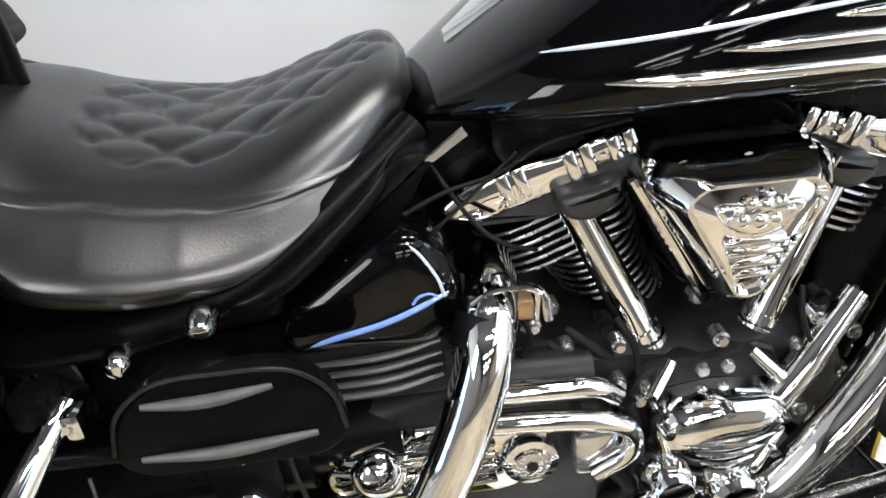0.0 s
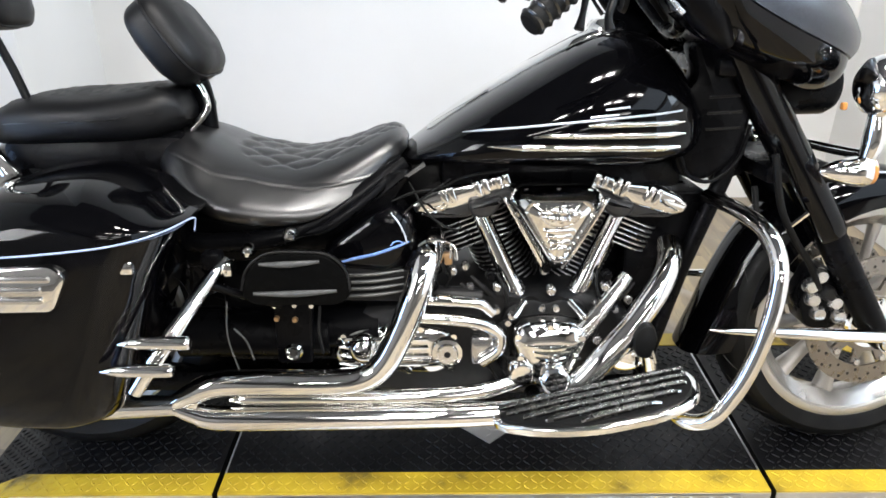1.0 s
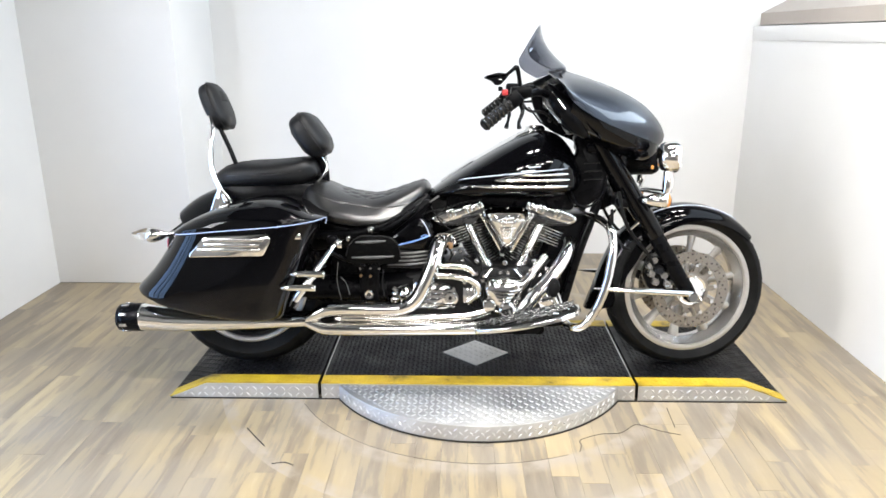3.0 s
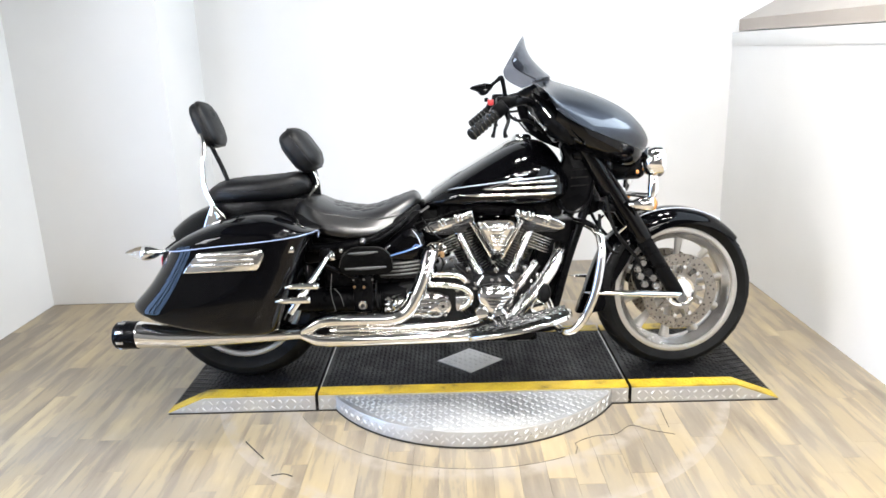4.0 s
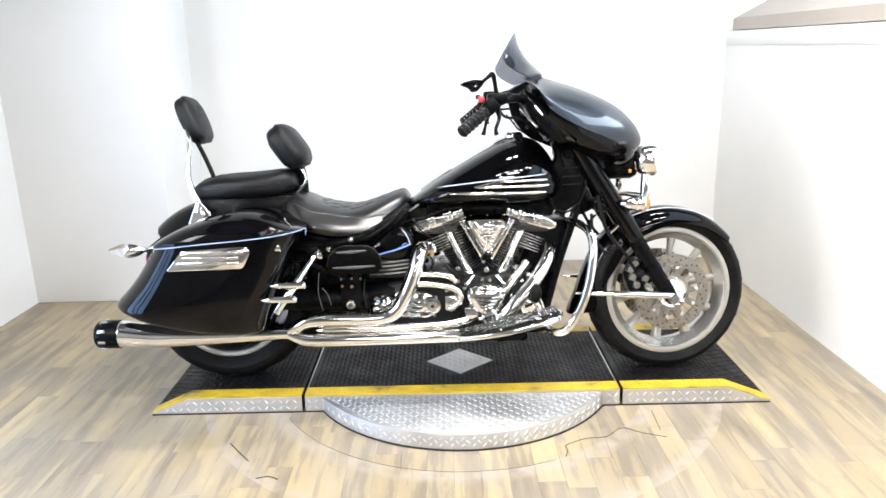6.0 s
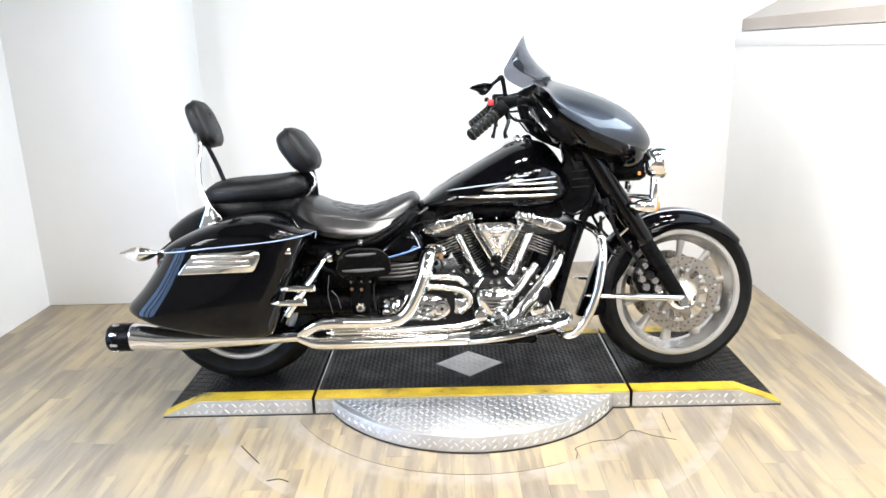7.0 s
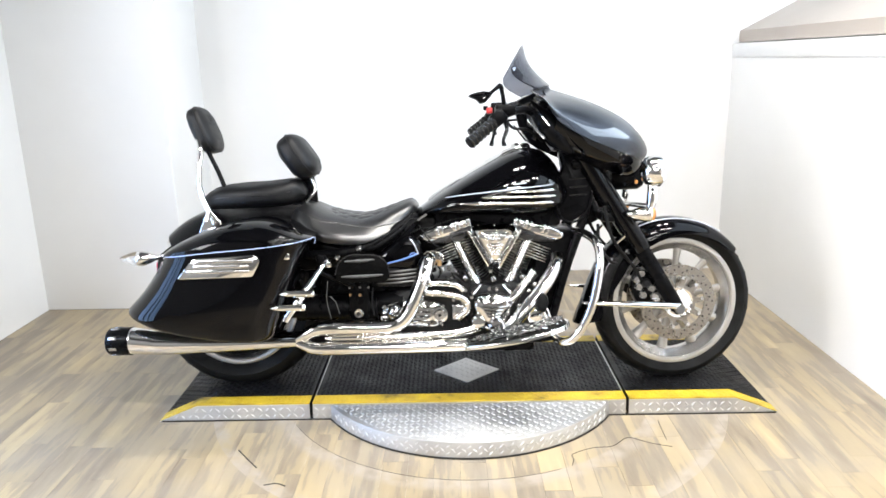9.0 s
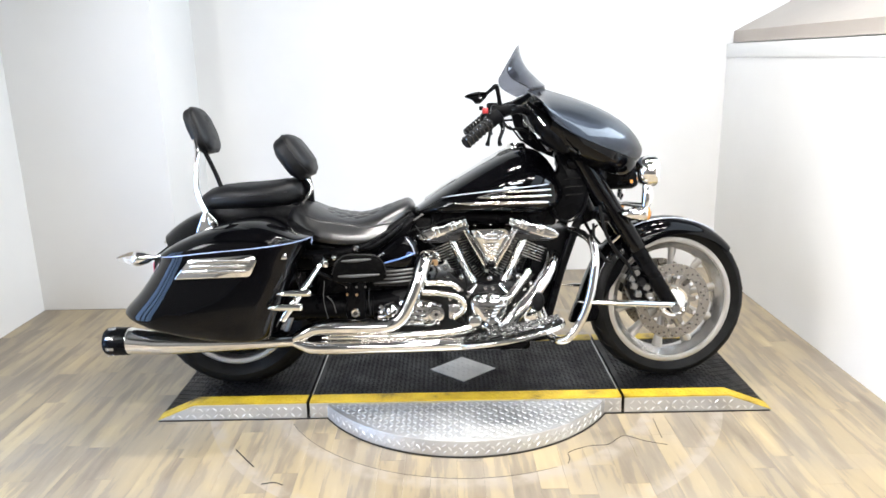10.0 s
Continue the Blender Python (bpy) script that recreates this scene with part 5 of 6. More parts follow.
trans = part("transmission_cover", skin([[(-0.15 + (p[0] + 0.15) * k, y, 0.39 + (p[1] - 0.39) * k) for p in round_outline([(-0.290, 0.400), (-0.275, 0.436), (-0.235, 0.450), (-0.10, 0.448), (-0.050, 0.434), (-0.034, 0.382), (-0.070, 0.340), (-0.25, 0.345), (-0.290, 0.365)], 0.025, 5)] for y, k in ((-0.17, 1.0), (-0.225, 1.0), (-0.238, 0.95), (-0.243, 0.86), (-0.243, 0.4))]), CHROME, bike, "chrome transmission side cover", 45)
for z in (0.420, 0.402, 0.384, 0.366):
    part("rib", tube([(-0.278, -0.240, z), (-0.23, -0.246, z), (-0.10, -0.246, z)], [0.003, 0.0055, 0.003], 8, 4), CHROME, trans)
cap = part("clutch_cap", lathe([(0.0, -0.258), (0.020, -0.258), (0.022, -0.255), (0.030, -0.254), (0.033, -0.248), (0.034, -0.22)], (-0.063, 0, 0.392), segs=36), CHROME, trans, "round chrome inspection cap")
part("cap_face", lathe([(0.0, -0.2595), (0.0185, -0.2595), (0.0195, -0.2575)], (-0.063, 0, 0.392), segs=32), POLISHED, trans)
part("cap_dot", lathe([(0.0, -0.2610), (0.006, -0.2610), (0.007, -0.2590)], (-0.063, 0, 0.392), segs=16), DARK, trans)
part("side_dome", lathe([(0.0, -0.270), (0.016, -0.268), (0.028, -0.258), (0.034, -0.238), (0.034, -0.20)], (-0.228, 0, 0.402), segs=30), CHROME, trans, "round chrome dome")
for bx, bz in ((-0.268, 0.425), (-0.19, 0.442), (-0.115, 0.440), (-0.050, 0.424), (-0.055, 0.354), (-0.14, 0.350), (-0.22, 0.352)):
    part("bolt", lathe([(0.0, -0.247), (0.006, -0.247), (0.008, -0.236)], (bx, 0, bz), segs=12), CHROME, trans)
trans.location = (-0.003, 0.030, -0.012)
for pts, r in (([(-0.115, -0.250, 0.506), (-0.05, -0.250, 0.502), (-0.005, -0.248, 0.496), (0.020, -0.240, 0.474)], 0.011), ([(-0.115, -0.252, 0.470), (-0.06, -0.254, 0.467), (0.0, -0.252, 0.455), (0.034, -0.248, 0.432), (0.034, -0.244, 0.398), (0.0, -0.24, 0.370)], 0.0115)):
    part("oil_line", tube(pts, r, 16, 8), CHROME, bike, "chrome oil line")
part("starter_housing", tube([(-0.12, -0.205, 0.487), (0.0, -0.205, 0.482)], 0.030, 24), DARK, bike)
part("sensor_block", box(-0.02, 0.03, -0.235, -0.20, 0.36, 0.42, 0.008), POLISHED, bike)
for pts in ([(0.02, -0.23, 0.37), (0.045, -0.225, 0.32), (0.02, -0.20, 0.285)], [(0.0, -0.22, 0.37), (0.03, -0.215, 0.34), (0.05, -0.20, 0.295)], [(0.035, -0.225, 0.45), (0.048, -0.23, 0.40), (0.045, -0.225, 0.35)]):
    part("rubber_hose", tube(pts, 0.009, 10), RUBBER, bike)
part("throttle_cable", tube([(-0.14, -0.15, 0.71), (-0.105, -0.185, 0.66), (-0.075, -0.19, 0.635), (-0.045, -0.18, 0.62)], 0.0024, 8), RUBBER, bike)
part("wire", tube([(-0.171, -0.222, 0.668), (-0.158, -0.226, 0.652), (-0.147, -0.228, 0.631), (-0.142, -0.226, 0.610)], 0.0016, 8), SILVERLINE, bike, "pale wire loop")
part("wire", tube([(-0.163, -0.215, 0.664), (-0.150, -0.222, 0.646), (-0.142, -0.224, 0.622)], 0.0014, 8), SILVERLINE, bike, "pale wire")

part("frame_tab", plate([(-0.146, 0.731), (-0.138, 0.729), (-0.106, 0.750), (-0.110, 0.757)], -0.192, -0.186), POLISHED, bike, "dull metal tab")
# four black boxes added to keep bright wall and floor from showing through
part("dark_fill_tubes", plate(round_outline([(0.30, 0.68), (0.462, 0.68), (0.412, 0.52), (0.364, 0.345), (0.30, 0.345)], 0.012), -0.105, 0.105, 0.006), SATIN, bike, "added black filler block between the frame tubes")
part("dark_fill_cylinder", box(0.215, 0.390, -0.04, 0.12, 0.40, 0.67, 0.02), SATIN, bike)
part("dark_fill_tank", box(-0.08, 0.40, -0.125, 0.125, 0.69, 0.78, 0.02), SATIN, bike, "added black filler box below the tank")
part("dark_fill_seat", box(-0.22, -0.03, -0.09, 0.09, 0.54, 0.745, 0.02), SATIN, bike)
# cast ribs, plugs, clips and hoses on the crankcase
for x, z, dx, dz in ((-0.040, 0.520, 0.050, -0.045), (-0.02, 0.535, 0.055, -0.05), (0.30, 0.52, -0.05, -0.05), (0.285, 0.54, -0.05, -0.055), (0.02, 0.45, 0.03, -0.06), (0.235, 0.45, -0.02, -0.06)):
    part("cast_rib", tube([(x, -0.200, z), (x + dx / 2, -0.206, z + dz / 2), (x + dx, -0.200, z + dz)], [0.003, 0.006, 0.003], 8, 4), DARK, bike)
for x, y, z, r, m in ((-0.085, -0.185, 0.545, 0.010, SATIN), (-0.055, -0.20, 0.545, 0.008, POLISHED), (0.018, -0.20, 0.535, 0.010, SATIN), (0.030, -0.21, 0.515, 0.008, POLISHED), (0.245, -0.20, 0.535, 0.010, SATIN), (0.24, -0.208, 0.515, 0.008, POLISHED), (0.29, -0.20, 0.485, 0.009, POLISHED), (0.135, -0.215, 0.51, 0.009, POLISHED), (0.126, -0.20, 0.552, 0.010, SATIN), (-0.012, -0.225, 0.44, 0.008, POLISHED), (0.022, -0.225, 0.425, 0.007, POLISHED), (0.228, -0.225, 0.41, 0.009, POLISHED), (0.235, -0.225, 0.365, 0.009, SATIN), (0.29, -0.20, 0.43, 0.008, POLISHED), (0.27, -0.21, 0.39, 0.008, POLISHED), (-0.095, -0.22, 0.525, 0.012, SATIN)):
    part("plug", lathe([(0.0, -0.010), (r * 0.6, -0.010), (r * 0.7, -0.005), (r, -0.004), (r, 0.012)], (x, y, z), segs=12), m, bike)
for pts, r in (([(-0.10, -0.19, 0.60), (-0.075, -0.205, 0.57), (-0.06, -0.21, 0.54), (-0.07, -0.21, 0.515)], 0.005), ([(0.03, -0.20, 0.54), (0.045, -0.215, 0.515), (0.05, -0.22, 0.48)], 0.006), ([(0.225, -0.20, 0.55), (0.222, -0.215, 0.52), (0.235, -0.22, 0.49), (0.26, -0.215, 0.47)], 0.005), ([(-0.17, -0.20, 0.685), (-0.13, -0.195, 0.70), (-0.08, -0.18, 0.705), (-0.03, -0.17, 0.725), (0.05, -0.165, 0.738)], 0.004), ([(-0.15, -0.20, 0.66), (-0.12, -0.20, 0.685), (-0.06, -0.17, 0.72)], 0.003), ([(0.03, -0.235, 0.40), (0.055, -0.235, 0.365), (0.06, -0.225, 0.32)], 0.007)):
    part("rubber_hose", tube(pts, r * 0.6, 10), RUBBER, bike)
part("terminal", box(-0.072, -0.056, -0.215, -0.195, 0.562, 0.585, 0.003), COPPER, bike, "copper terminal")

# frame, side panels, fittings
for s in (-1, 1):
    part("frame_rail", tube([(0.500, 0.125 * s, 0.80), (0.480, 0.125 * s, 0.72), (0.460, 0.125 * s, 0.66), (0.414, 0.125 * s, 0.52), (0.366, 0.125 * s, 0.345), (0.350, 0.125 * s, 0.29), (0.30, 0.125 * s, 0.262), (-0.35, 0.125 * s, 0.262)], [0.017, 0.017, 0.017, 0.016, 0.016, 0.016, 0.018, 0.018], 16), SATIN, bike, "black frame tube")
    part("swingarm", tube([(-0.20, 0.165 * s, 0.42), (-0.45, 0.16 * s, 0.41), (-0.86, 0.135 * s, 0.397)], [0.05, 0.046, 0.04], 18), SATIN, bike, "black swingarm")
part("frame_spine", tube([(0.42, 0, 0.84), (0.2, 0, 0.76), (-0.1, 0, 0.72), (-0.3, 0, 0.64)], 0.035, 16), SATIN, bike)
part("frame_side", plate(round_outline([(-0.60, 0.595), (-0.57, 0.660), (-0.38, 0.630), (-0.26, 0.660), (-0.165, 0.740), (-0.13, 0.735), (-0.20, 0.630), (-0.30, 0.580), (-0.58, 0.545)], 0.02), -0.185, 0.185, 0.01), SATIN, bike, "black side frame below the seat")
part("seat_rail", tube([(-0.60, -0.212, 0.622), (-0.52, -0.226, 0.612), (-0.40, -0.232, 0.622), (-0.31, -0.214, 0.648), (-0.22, -0.175, 0.700), (-0.15, -0.135, 0.745)], 0.019, 14, 6, flat=1.0), SATIN, bike, "black seat rail")
for bx, by, bz in ((-0.351, -0.264, 0.637), (-0.431, -0.258, 0.607)):
    part("rail_bolt", lathe([(0.0, -0.016), (0.008, -0.014), (0.013, -0.006), (0.014, 0.010)], (bx, by, bz), segs=18), CHROME, bike, "domed chrome bolt")
side = part("side_panel", skin([[(-0.19 + (p[0] + 0.19) * k, y, 0.615 + (p[1] - 0.615) * k) for p in round_outline([(-0.31, 0.560), (-0.295, 0.605), (-0.205, 0.668), (-0.165, 0.682), (-0.128, 0.648), (-0.120, 0.580), (-0.155, 0.545)], 0.03, 5)] for y, k in ((-0.12, 1.0), (-0.195, 1.0), (-0.215, 0.95), (-0.224, 0.84), (-0.228, 0.5))]), PAINT, bike, "gloss black side panel", 45)
part("pinstripe", tube([(-0.276, -0.221, 0.570), (-0.24, -0.228, 0.581), (-0.20, -0.2305, 0.591), (-0.165, -0.229, 0.603), (-0.138, -0.222, 0.613)], 0.0030, 8), STRIPE, side, "blue pinstripe")
part("pinstripe", tube([(-0.172, -0.228, 0.606), (-0.166, -0.228, 0.613), (-0.156, -0.227, 0.615), (-0.148, -0.226, 0.610)], 0.0016, 8), STRIPE, side)
ribbed = part("ribbed_cover", plate(round_outline([(-0.30, 0.490), (-0.30, 0.556), (-0.160, 0.564), (-0.130, 0.545), (-0.145, 0.486)], 0.012), -0.215, -0.12, 0.006), DARK, bike, "dark ribbed cover")
for z in (0.505, 0.519, 0.533, 0.547):
    part("rib", tube([(-0.295, -0.216, z - 0.004), (-0.21, -0.222, z), (-0.150, -0.215, z + 0.006)], [0.002, 0.004, 0.002], 8, 4), COVERRIB, ribbed)
part("pivot_nut", lathe([(0.0, -0.225), (0.010, -0.225), (0.014, -0.215), (0.014, -0.19)], (-0.125, 0, 0.555), segs=8), CHROME, bike)
part("pivot_nut", lathe([(0.0, -0.222), (0.008, -0.222), (0.011, -0.212), (0.011, -0.19)], (-0.140, 0, 0.530), segs=8), CHROME, bike)
part("battery_box", box(-0.52, -0.20, -0.16, 0.16, 0.33, 0.56, 0.02), SATIN, bike)
part("canister", tube([(-0.60, -0.175, 0.405), (-0.30, -0.175, 0.405)], 0.048, 24), SATIN, bike, "black canister")
part("belt_guard", box(-0.74, -0.30, -0.12, 0.12, 0.235, 0.29, 0.02), SATIN, bike)
part("chassis_plate", box(-0.30, 0.30, -0.12, 0.12, 0.205, 0.27, 0.02), SATIN, bike)
board = part("passenger_board", plate(round_outline([(-0.436, 0.540), (-0.424, 0.590), (-0.385, 0.622), (-0.280, 0.620), (-0.246, 0.590), (-0.238, 0.540), (-0.262, 0.522), (-0.412, 0.522)], 0.03, 6), -0.318, -0.288, 0.006), BOARDMAT, bike, "folded black passenger footboard")
for x0, x1, z in ((-0.398, -0.292, 0.603), (-0.412, -0.264, 0.548)):
    part("rib", tube([(x0, -0.318, z - 0.002), ((x0 + x1) / 2, -0.3235, z), (x1, -0.318, z + 0.003)], [0.003, 0.006, 0.003], 10, 4), RUBBERGREY, board, "raised grey rubber rib")
part("rim_line", tube([(-0.434, -0.316, 0.552), (-0.420, -0.318, 0.594), (-0.384, -0.318, 0.621), (-0.330, -0.318, 0.624), (-0.278, -0.318, 0.619), (-0.248, -0.316, 0.590), (-0.240, -0.316, 0.55)], 0.0022, 8), DARK, board)
brk = part("board_bracket", plate(round_outline([(-0.388, 0.525), (-0.312, 0.525), (-0.318, 0.382), (-0.386, 0.382)], 0.008), -0.288, -0.272, 0.004), SATIN, bike, "black footboard bracket")
part("slot_washer", lathe([(0.007, -0.288), (0.008, -0.294), (0.014, -0.295), (0.018, -0.290), (0.018, -0.286)], (-0.354, 0, 0.407), segs=24), CHROME, brk, "round chrome washer")
part("slot", plate(round_outline([(-0.360, 0.399), (-0.348, 0.399), (-0.348, 0.415), (-0.360, 0.415)], 0.004), -0.2935, -0.291), GAP, brk)
for bx, bz, mm in ((-0.384, 0.505, CHROME), (-0.346, 0.506, CHROME), (-0.382, 0.478, COPPER), (-0.347, 0.476, COPPER), (-0.314, 0.505, CHROME)):
    part("bolt", lathe([(0.0, -0.007), (0.0045, -0.007), (0.0058, -0.003), (0.0058, 0.004)], (bx, -0.288, bz), segs=12), mm, brk)
brk.location = (-0.010, 0.045, -0.012)
part("bracket_edge", tube([(-0.300, -0.280, 0.50), (-0.304, -0.282, 0.45), (-0.298, -0.28, 0.40)], 0.003, 8), DARK, brk)
# bag guard: a slanting bar with two short pegs
guard = assembly("bag_guard", bike)
part("bar", tube([(-0.460, -0.300, 0.604), (-0.482, -0.345, 0.578), (-0.540, -0.425, 0.492), (-0.591, -0.440, 0.418)], [0.009, 0.0125, 0.0140, 0.012], 14), CHROME, guard, "slanting chrome bar")
for x0, x1, z, y in ((-0.602, -0.484, 0.514, -0.452), (-0.634, -0.515, 0.467, -0.456)):
    part("peg", tube([(x0, y, z - 0.002), (x0 + 0.03, y, z), (x1 - 0.012, y, z), (x1, y, z)], [0.002, 0.010, 0.0115, 0.008], 14, 5), CHROME, guard, "pointed chrome peg")
part("mount", box(-0.500, -0.466, -0.320, -0.285, 0.590, 0.622, 0.006), SATIN, guard)
part("mount", box(-0.462, -0.445, -0.325, -0.285, 0.580, 0.606, 0.005), CHROME, guard)
part("stay", tube([(-0.49, -0.33, 0.57), (-0.43, -0.29, 0.530), (-0.375, -0.27, 0.505)], 0.008, 10), SATIN, guard)
part("cable", tube([(-0.462, -0.315, 0.53), (-0.468, -0.31, 0.46), (-0.455, -0.305, 0.39)], 0.0016, 6), RUBBERGREY, bike, "thin grey cable")
part("cable", tube([(-0.455, -0.31, 0.475), (-0.435, -0.31, 0.45), (-0.425, -0.305, 0.41)], 0.0018, 6), RUBBERGREY, bike)
# rider floorboards: chrome rim, ribbed black rubber
for s in (-1, 1):
    fb = assembly("floorboard", bike)
    at = Matrix.Translation((0.204, 0, 0.334)) @ Matrix.Rotation(radians(-13.2), 4, "Y")
    out = round_outline([(-0.196, -0.312), (-0.178, -0.345), (-0.110, -0.388), (-0.01, -0.418), (0.110, -0.418), (0.178, -0.388), (0.198, -0.335), (0.190, -0.282), (0.0, -0.272), (-0.150, -0.290)], 0.04, 5)

    def on_board(bm):
        bm.transform(at)
        return mirrored(bm) if s > 0 else bm

    part("tray", on_board(flat_plate(out, -0.016, 0.0, 0.006, 3)), CHROME, fb, "chrome floorboard rim")
    part("rubber_pad", on_board(flat_plate([(x * 0.93, -0.350 + (y + 0.350) * 0.86) for x, y in out], -0.006, 0.006, 0.003, 2)), RUBBER, fb, "black rubber pad")
    for k, (v, lo, hi) in enumerate(((-0.302, -0.168, 0.172), (-0.326, -0.156, 0.170), (-0.350, -0.128, 0.164), (-0.374, -0.090, 0.146), (-0.397, -0.030, 0.105))):
        part("rib", on_board(tube([(lo, v, 0.004), (lo + 0.02, v, 0.010), (hi - 0.02, v + 0.006, 0.010), (hi, v + 0.008, 0.004)], [0.003, 0.0065, 0.0065, 0.003], 10, 3)), RIBRUBBER, fb)
        part("rib_end", on_board(tube([(lo - 0.004, v, 0.006), (lo + 0.014, v, 0.011)], [0.004, 0.005], 8)), CHROME, fb)
        part("rib_end", on_board(tube([(hi - 0.012, v + 0.006, 0.011), (hi + 0.006, v + 0.008, 0.006)], [0.005, 0.004], 8)), CHROME, fb)
    part("board_arm", tube([(0.10, 0.12 * s, 0.28), (0.12, 0.33 * s, 0.290)], 0.016, 12), SATIN, fb)
part("brake_pedal", plate(round_outline([(0.284, 0.440), (0.298, 0.466), (0.322, 0.464), (0.332, 0.430), (0.316, 0.392), (0.290, 0.400)], 0.014), -0.285, -0.24, 0.008), RUBBER, bike, "dark rubber brake pedal")
part("pedal_arm", tube([(0.31, -0.25, 0.42), (0.33, -0.24, 0.37), (0.34, -0.23, 0.32)], 0.010, 10, flat=1.6), CHROME, bike, "chrome pedal arm")
part("engine_side_cover", lathe([(0.0, -0.215), (0.030, -0.212), (0.044, -0.200), (0.046, -0.16)], (0.298, 0, 0.372), segs=28), CHROME, bike, "round chrome engine cover")
# engine guards and lower shields
for s in (-1, 1):
    part("engine_guard", tube([(0.450, 0.13 * s, 0.676), (0.470, 0.24 * s, 0.674), (0.486, 0.33 * s, 0.658), (0.492, 0.375 * s, 0.612), (0.485, 0.388 * s, 0.540), (0.466, 0.390 * s, 0.450), (0.436, 0.388 * s, 0.374), (0.398, 0.378 * s, 0.320), (0.360, 0.32 * s, 0.302), (0.345, 0.13 * s, 0.300)], 0.0148, 20, 8), CHROME, bike, "chrome engine guard")
# neck covers between tank and fork
neck = part("neck_cover", plate(round_outline([(0.384, 0.972), (0.404, 0.911), (0.380, 0.875), (0.366, 0.765), (0.384, 0.718), (0.440, 0.708), (0.494, 0.750), (0.514, 0.833), (0.520, 0.900), (0.520, 0.960), (0.46, 0.972)], 0.02), -0.145, -0.07, 0.012), SATIN, bike, "black neck cover")
for z in (0.87, 0.84, 0.81):
    part("vent_line", tube([(0.425, -0.147, z), (0.490, -0.147, z + 0.004)], 0.003, 6), DARK, neck)
part("cable_loop", tube([(0.380, -0.152, 0.760), (0.400, -0.154, 0.722), (0.445, -0.154, 0.712), (0.492, -0.150, 0.752), (0.510, -0.148, 0.82)], 0.0042, 8), SATIN, bike, "black cable loop")
part("cable", tube([(0.53, -0.155, 0.70), (0.528, -0.20, 0.63), (0.565, -0.20, 0.57), (0.595, -0.18, 0.555)], 0.006, 8), RUBBER, bike)


# fairing shell
CEN = [(0.0, 0.722, 0.930), (0.15, 0.738, 0.948), (0.3, 0.740, 0.980), (0.5, 0.708, 1.036), (0.7, 0.640, 1.098), (0.85, 0.520, 1.158), (1.0, 0.345, 1.216)]
SID = [(0.0, 0.325, 1.125, 0.322), (0.3, 0.318, 1.140, 0.332), (0.6, 0.300, 1.158, 0.325), (0.85, 0.282, 1.175, 0.302), (1.0, 0.268, 1.188, 0.275)]


def fairing_point(a, b, shrink=0.0):
    cx, cz = soft(b, [(p[0], p[1]) for p in CEN]), soft(b, [(p[0], p[2]) for p in CEN])
    sx, sz, sy = (soft(b, [(p[0], p[k]) for p in SID]) for k in (1, 2, 3))
    u = 1 - abs(a)
    k = 3 * (1 - u) ** 2 * u * 0.62 + 3 * (1 - u) * u * u + u ** 3
    w = (1 - u) ** 3 + 3 * (1 - u) ** 2 * u * 0.86 + 3 * (1 - u) * u * u * 0.56
    return ((sx + (cx - sx) * k) - shrink * k, (sy - shrink) * math.copysign(w, a) * (1 - 0.44 * b * k ** 0.5), sz + (cz - sz) * k ** (0.58 + 0.42 * b) - shrink * 0.4)


fairing = assembly("fairing", bike)
A = [math.copysign(abs(u) ** 0.9, u) for u in np.linspace(-1, 1, 49)]
outer = [[fairing_point(a, b) for a in A] + [fairing_point(a, b, 0.012) for a in A[::-1]] for b in np.linspace(0, 1, 29)]
part("shell", skin(outer), SHEENPAINT, fairing, "gloss black batwing fairing shell with blue sheen in its colour", 50)
# lower skirt that curls under the shell
skirt = []
for v in np.linspace(0, 1, 7):
    q = math.sin(v * math.pi / 2)
    skirt.append([(lambda p: (p[0] - 0.050 * (1 - math.cos(v * math.pi / 2)), p[1] * (1 - 0.22 * (1 - math.cos(v * math.pi / 2))), p[2] - 0.062 * q))(fairing_point(a, 0.0, 0.004)) for a in A[1:-1]])
part("skirt", skin(skirt, closed=False, caps=False), PAINT, fairing, "gloss black lower lip curling under the fairing")
part("inner_panel", skin([[(x - 0.004, y * k, z) for y in (-1, -0.5, 0, 0.5, 1)] for x, z, k in ((0.32, 1.185, 0.24), (0.35, 1.13, 0.28), (0.375, 1.07, 0.30), (0.41, 1.01, 0.30), (0.46, 0.96, 0.27))], closed=False, caps=False), SATIN, fairing, "black inner fairing")
for s in (-1, 1):
    part("side_pod", tube([(0.272, 0.235 * s, 1.140), (0.312, 0.262 * s, 1.085), (0.368, 0.262 * s, 1.020), (0.412, 0.24 * s, 0.975)], [0.018, 0.040, 0.042, 0.02], 16, flat=0.8), SATIN, fairing, "black inner side pod")
    part("pod_trim", tube([(0.285, 0.288 * s, 1.120), (0.328, 0.310 * s, 1.062)], [0.003, 0.004], 8), CHROME, fairing)
    part("pod_trim", tube([(0.255, 0.27 * s, 1.085), (0.312, 0.298 * s, 1.018)], [0.003, 0.006], 8), POLISHED, fairing)
    part("speaker_ring", lathe([(0.0, 0.0), (0.045, 0.0), (0.052, -0.006), (0.056, 0.004)], (0.335, 0.20 * s, 1.075), "X", 24), DARK, fairing)
screen_rows = []
for j in range(13):
    v = j / 12
    row = []
    for i in range(25):
        u = -1 + i / 12
        base = Vector((0.372 - 0.085 * u * u, 0.232 * u, 1.220 - 0.020 * u * u))
        top = Vector((0.268 - 0.058 * u * u, 0.205 * u, 1.380 - 0.105 * u * u))
        row.append(base.lerp(top, v) + Vector((-0.026 * math.sin(math.pi * v), 0, 0)))
    screen_rows.append(row + [p + Vector((-0.004, 0, -0.001)) for p in row[::-1]])
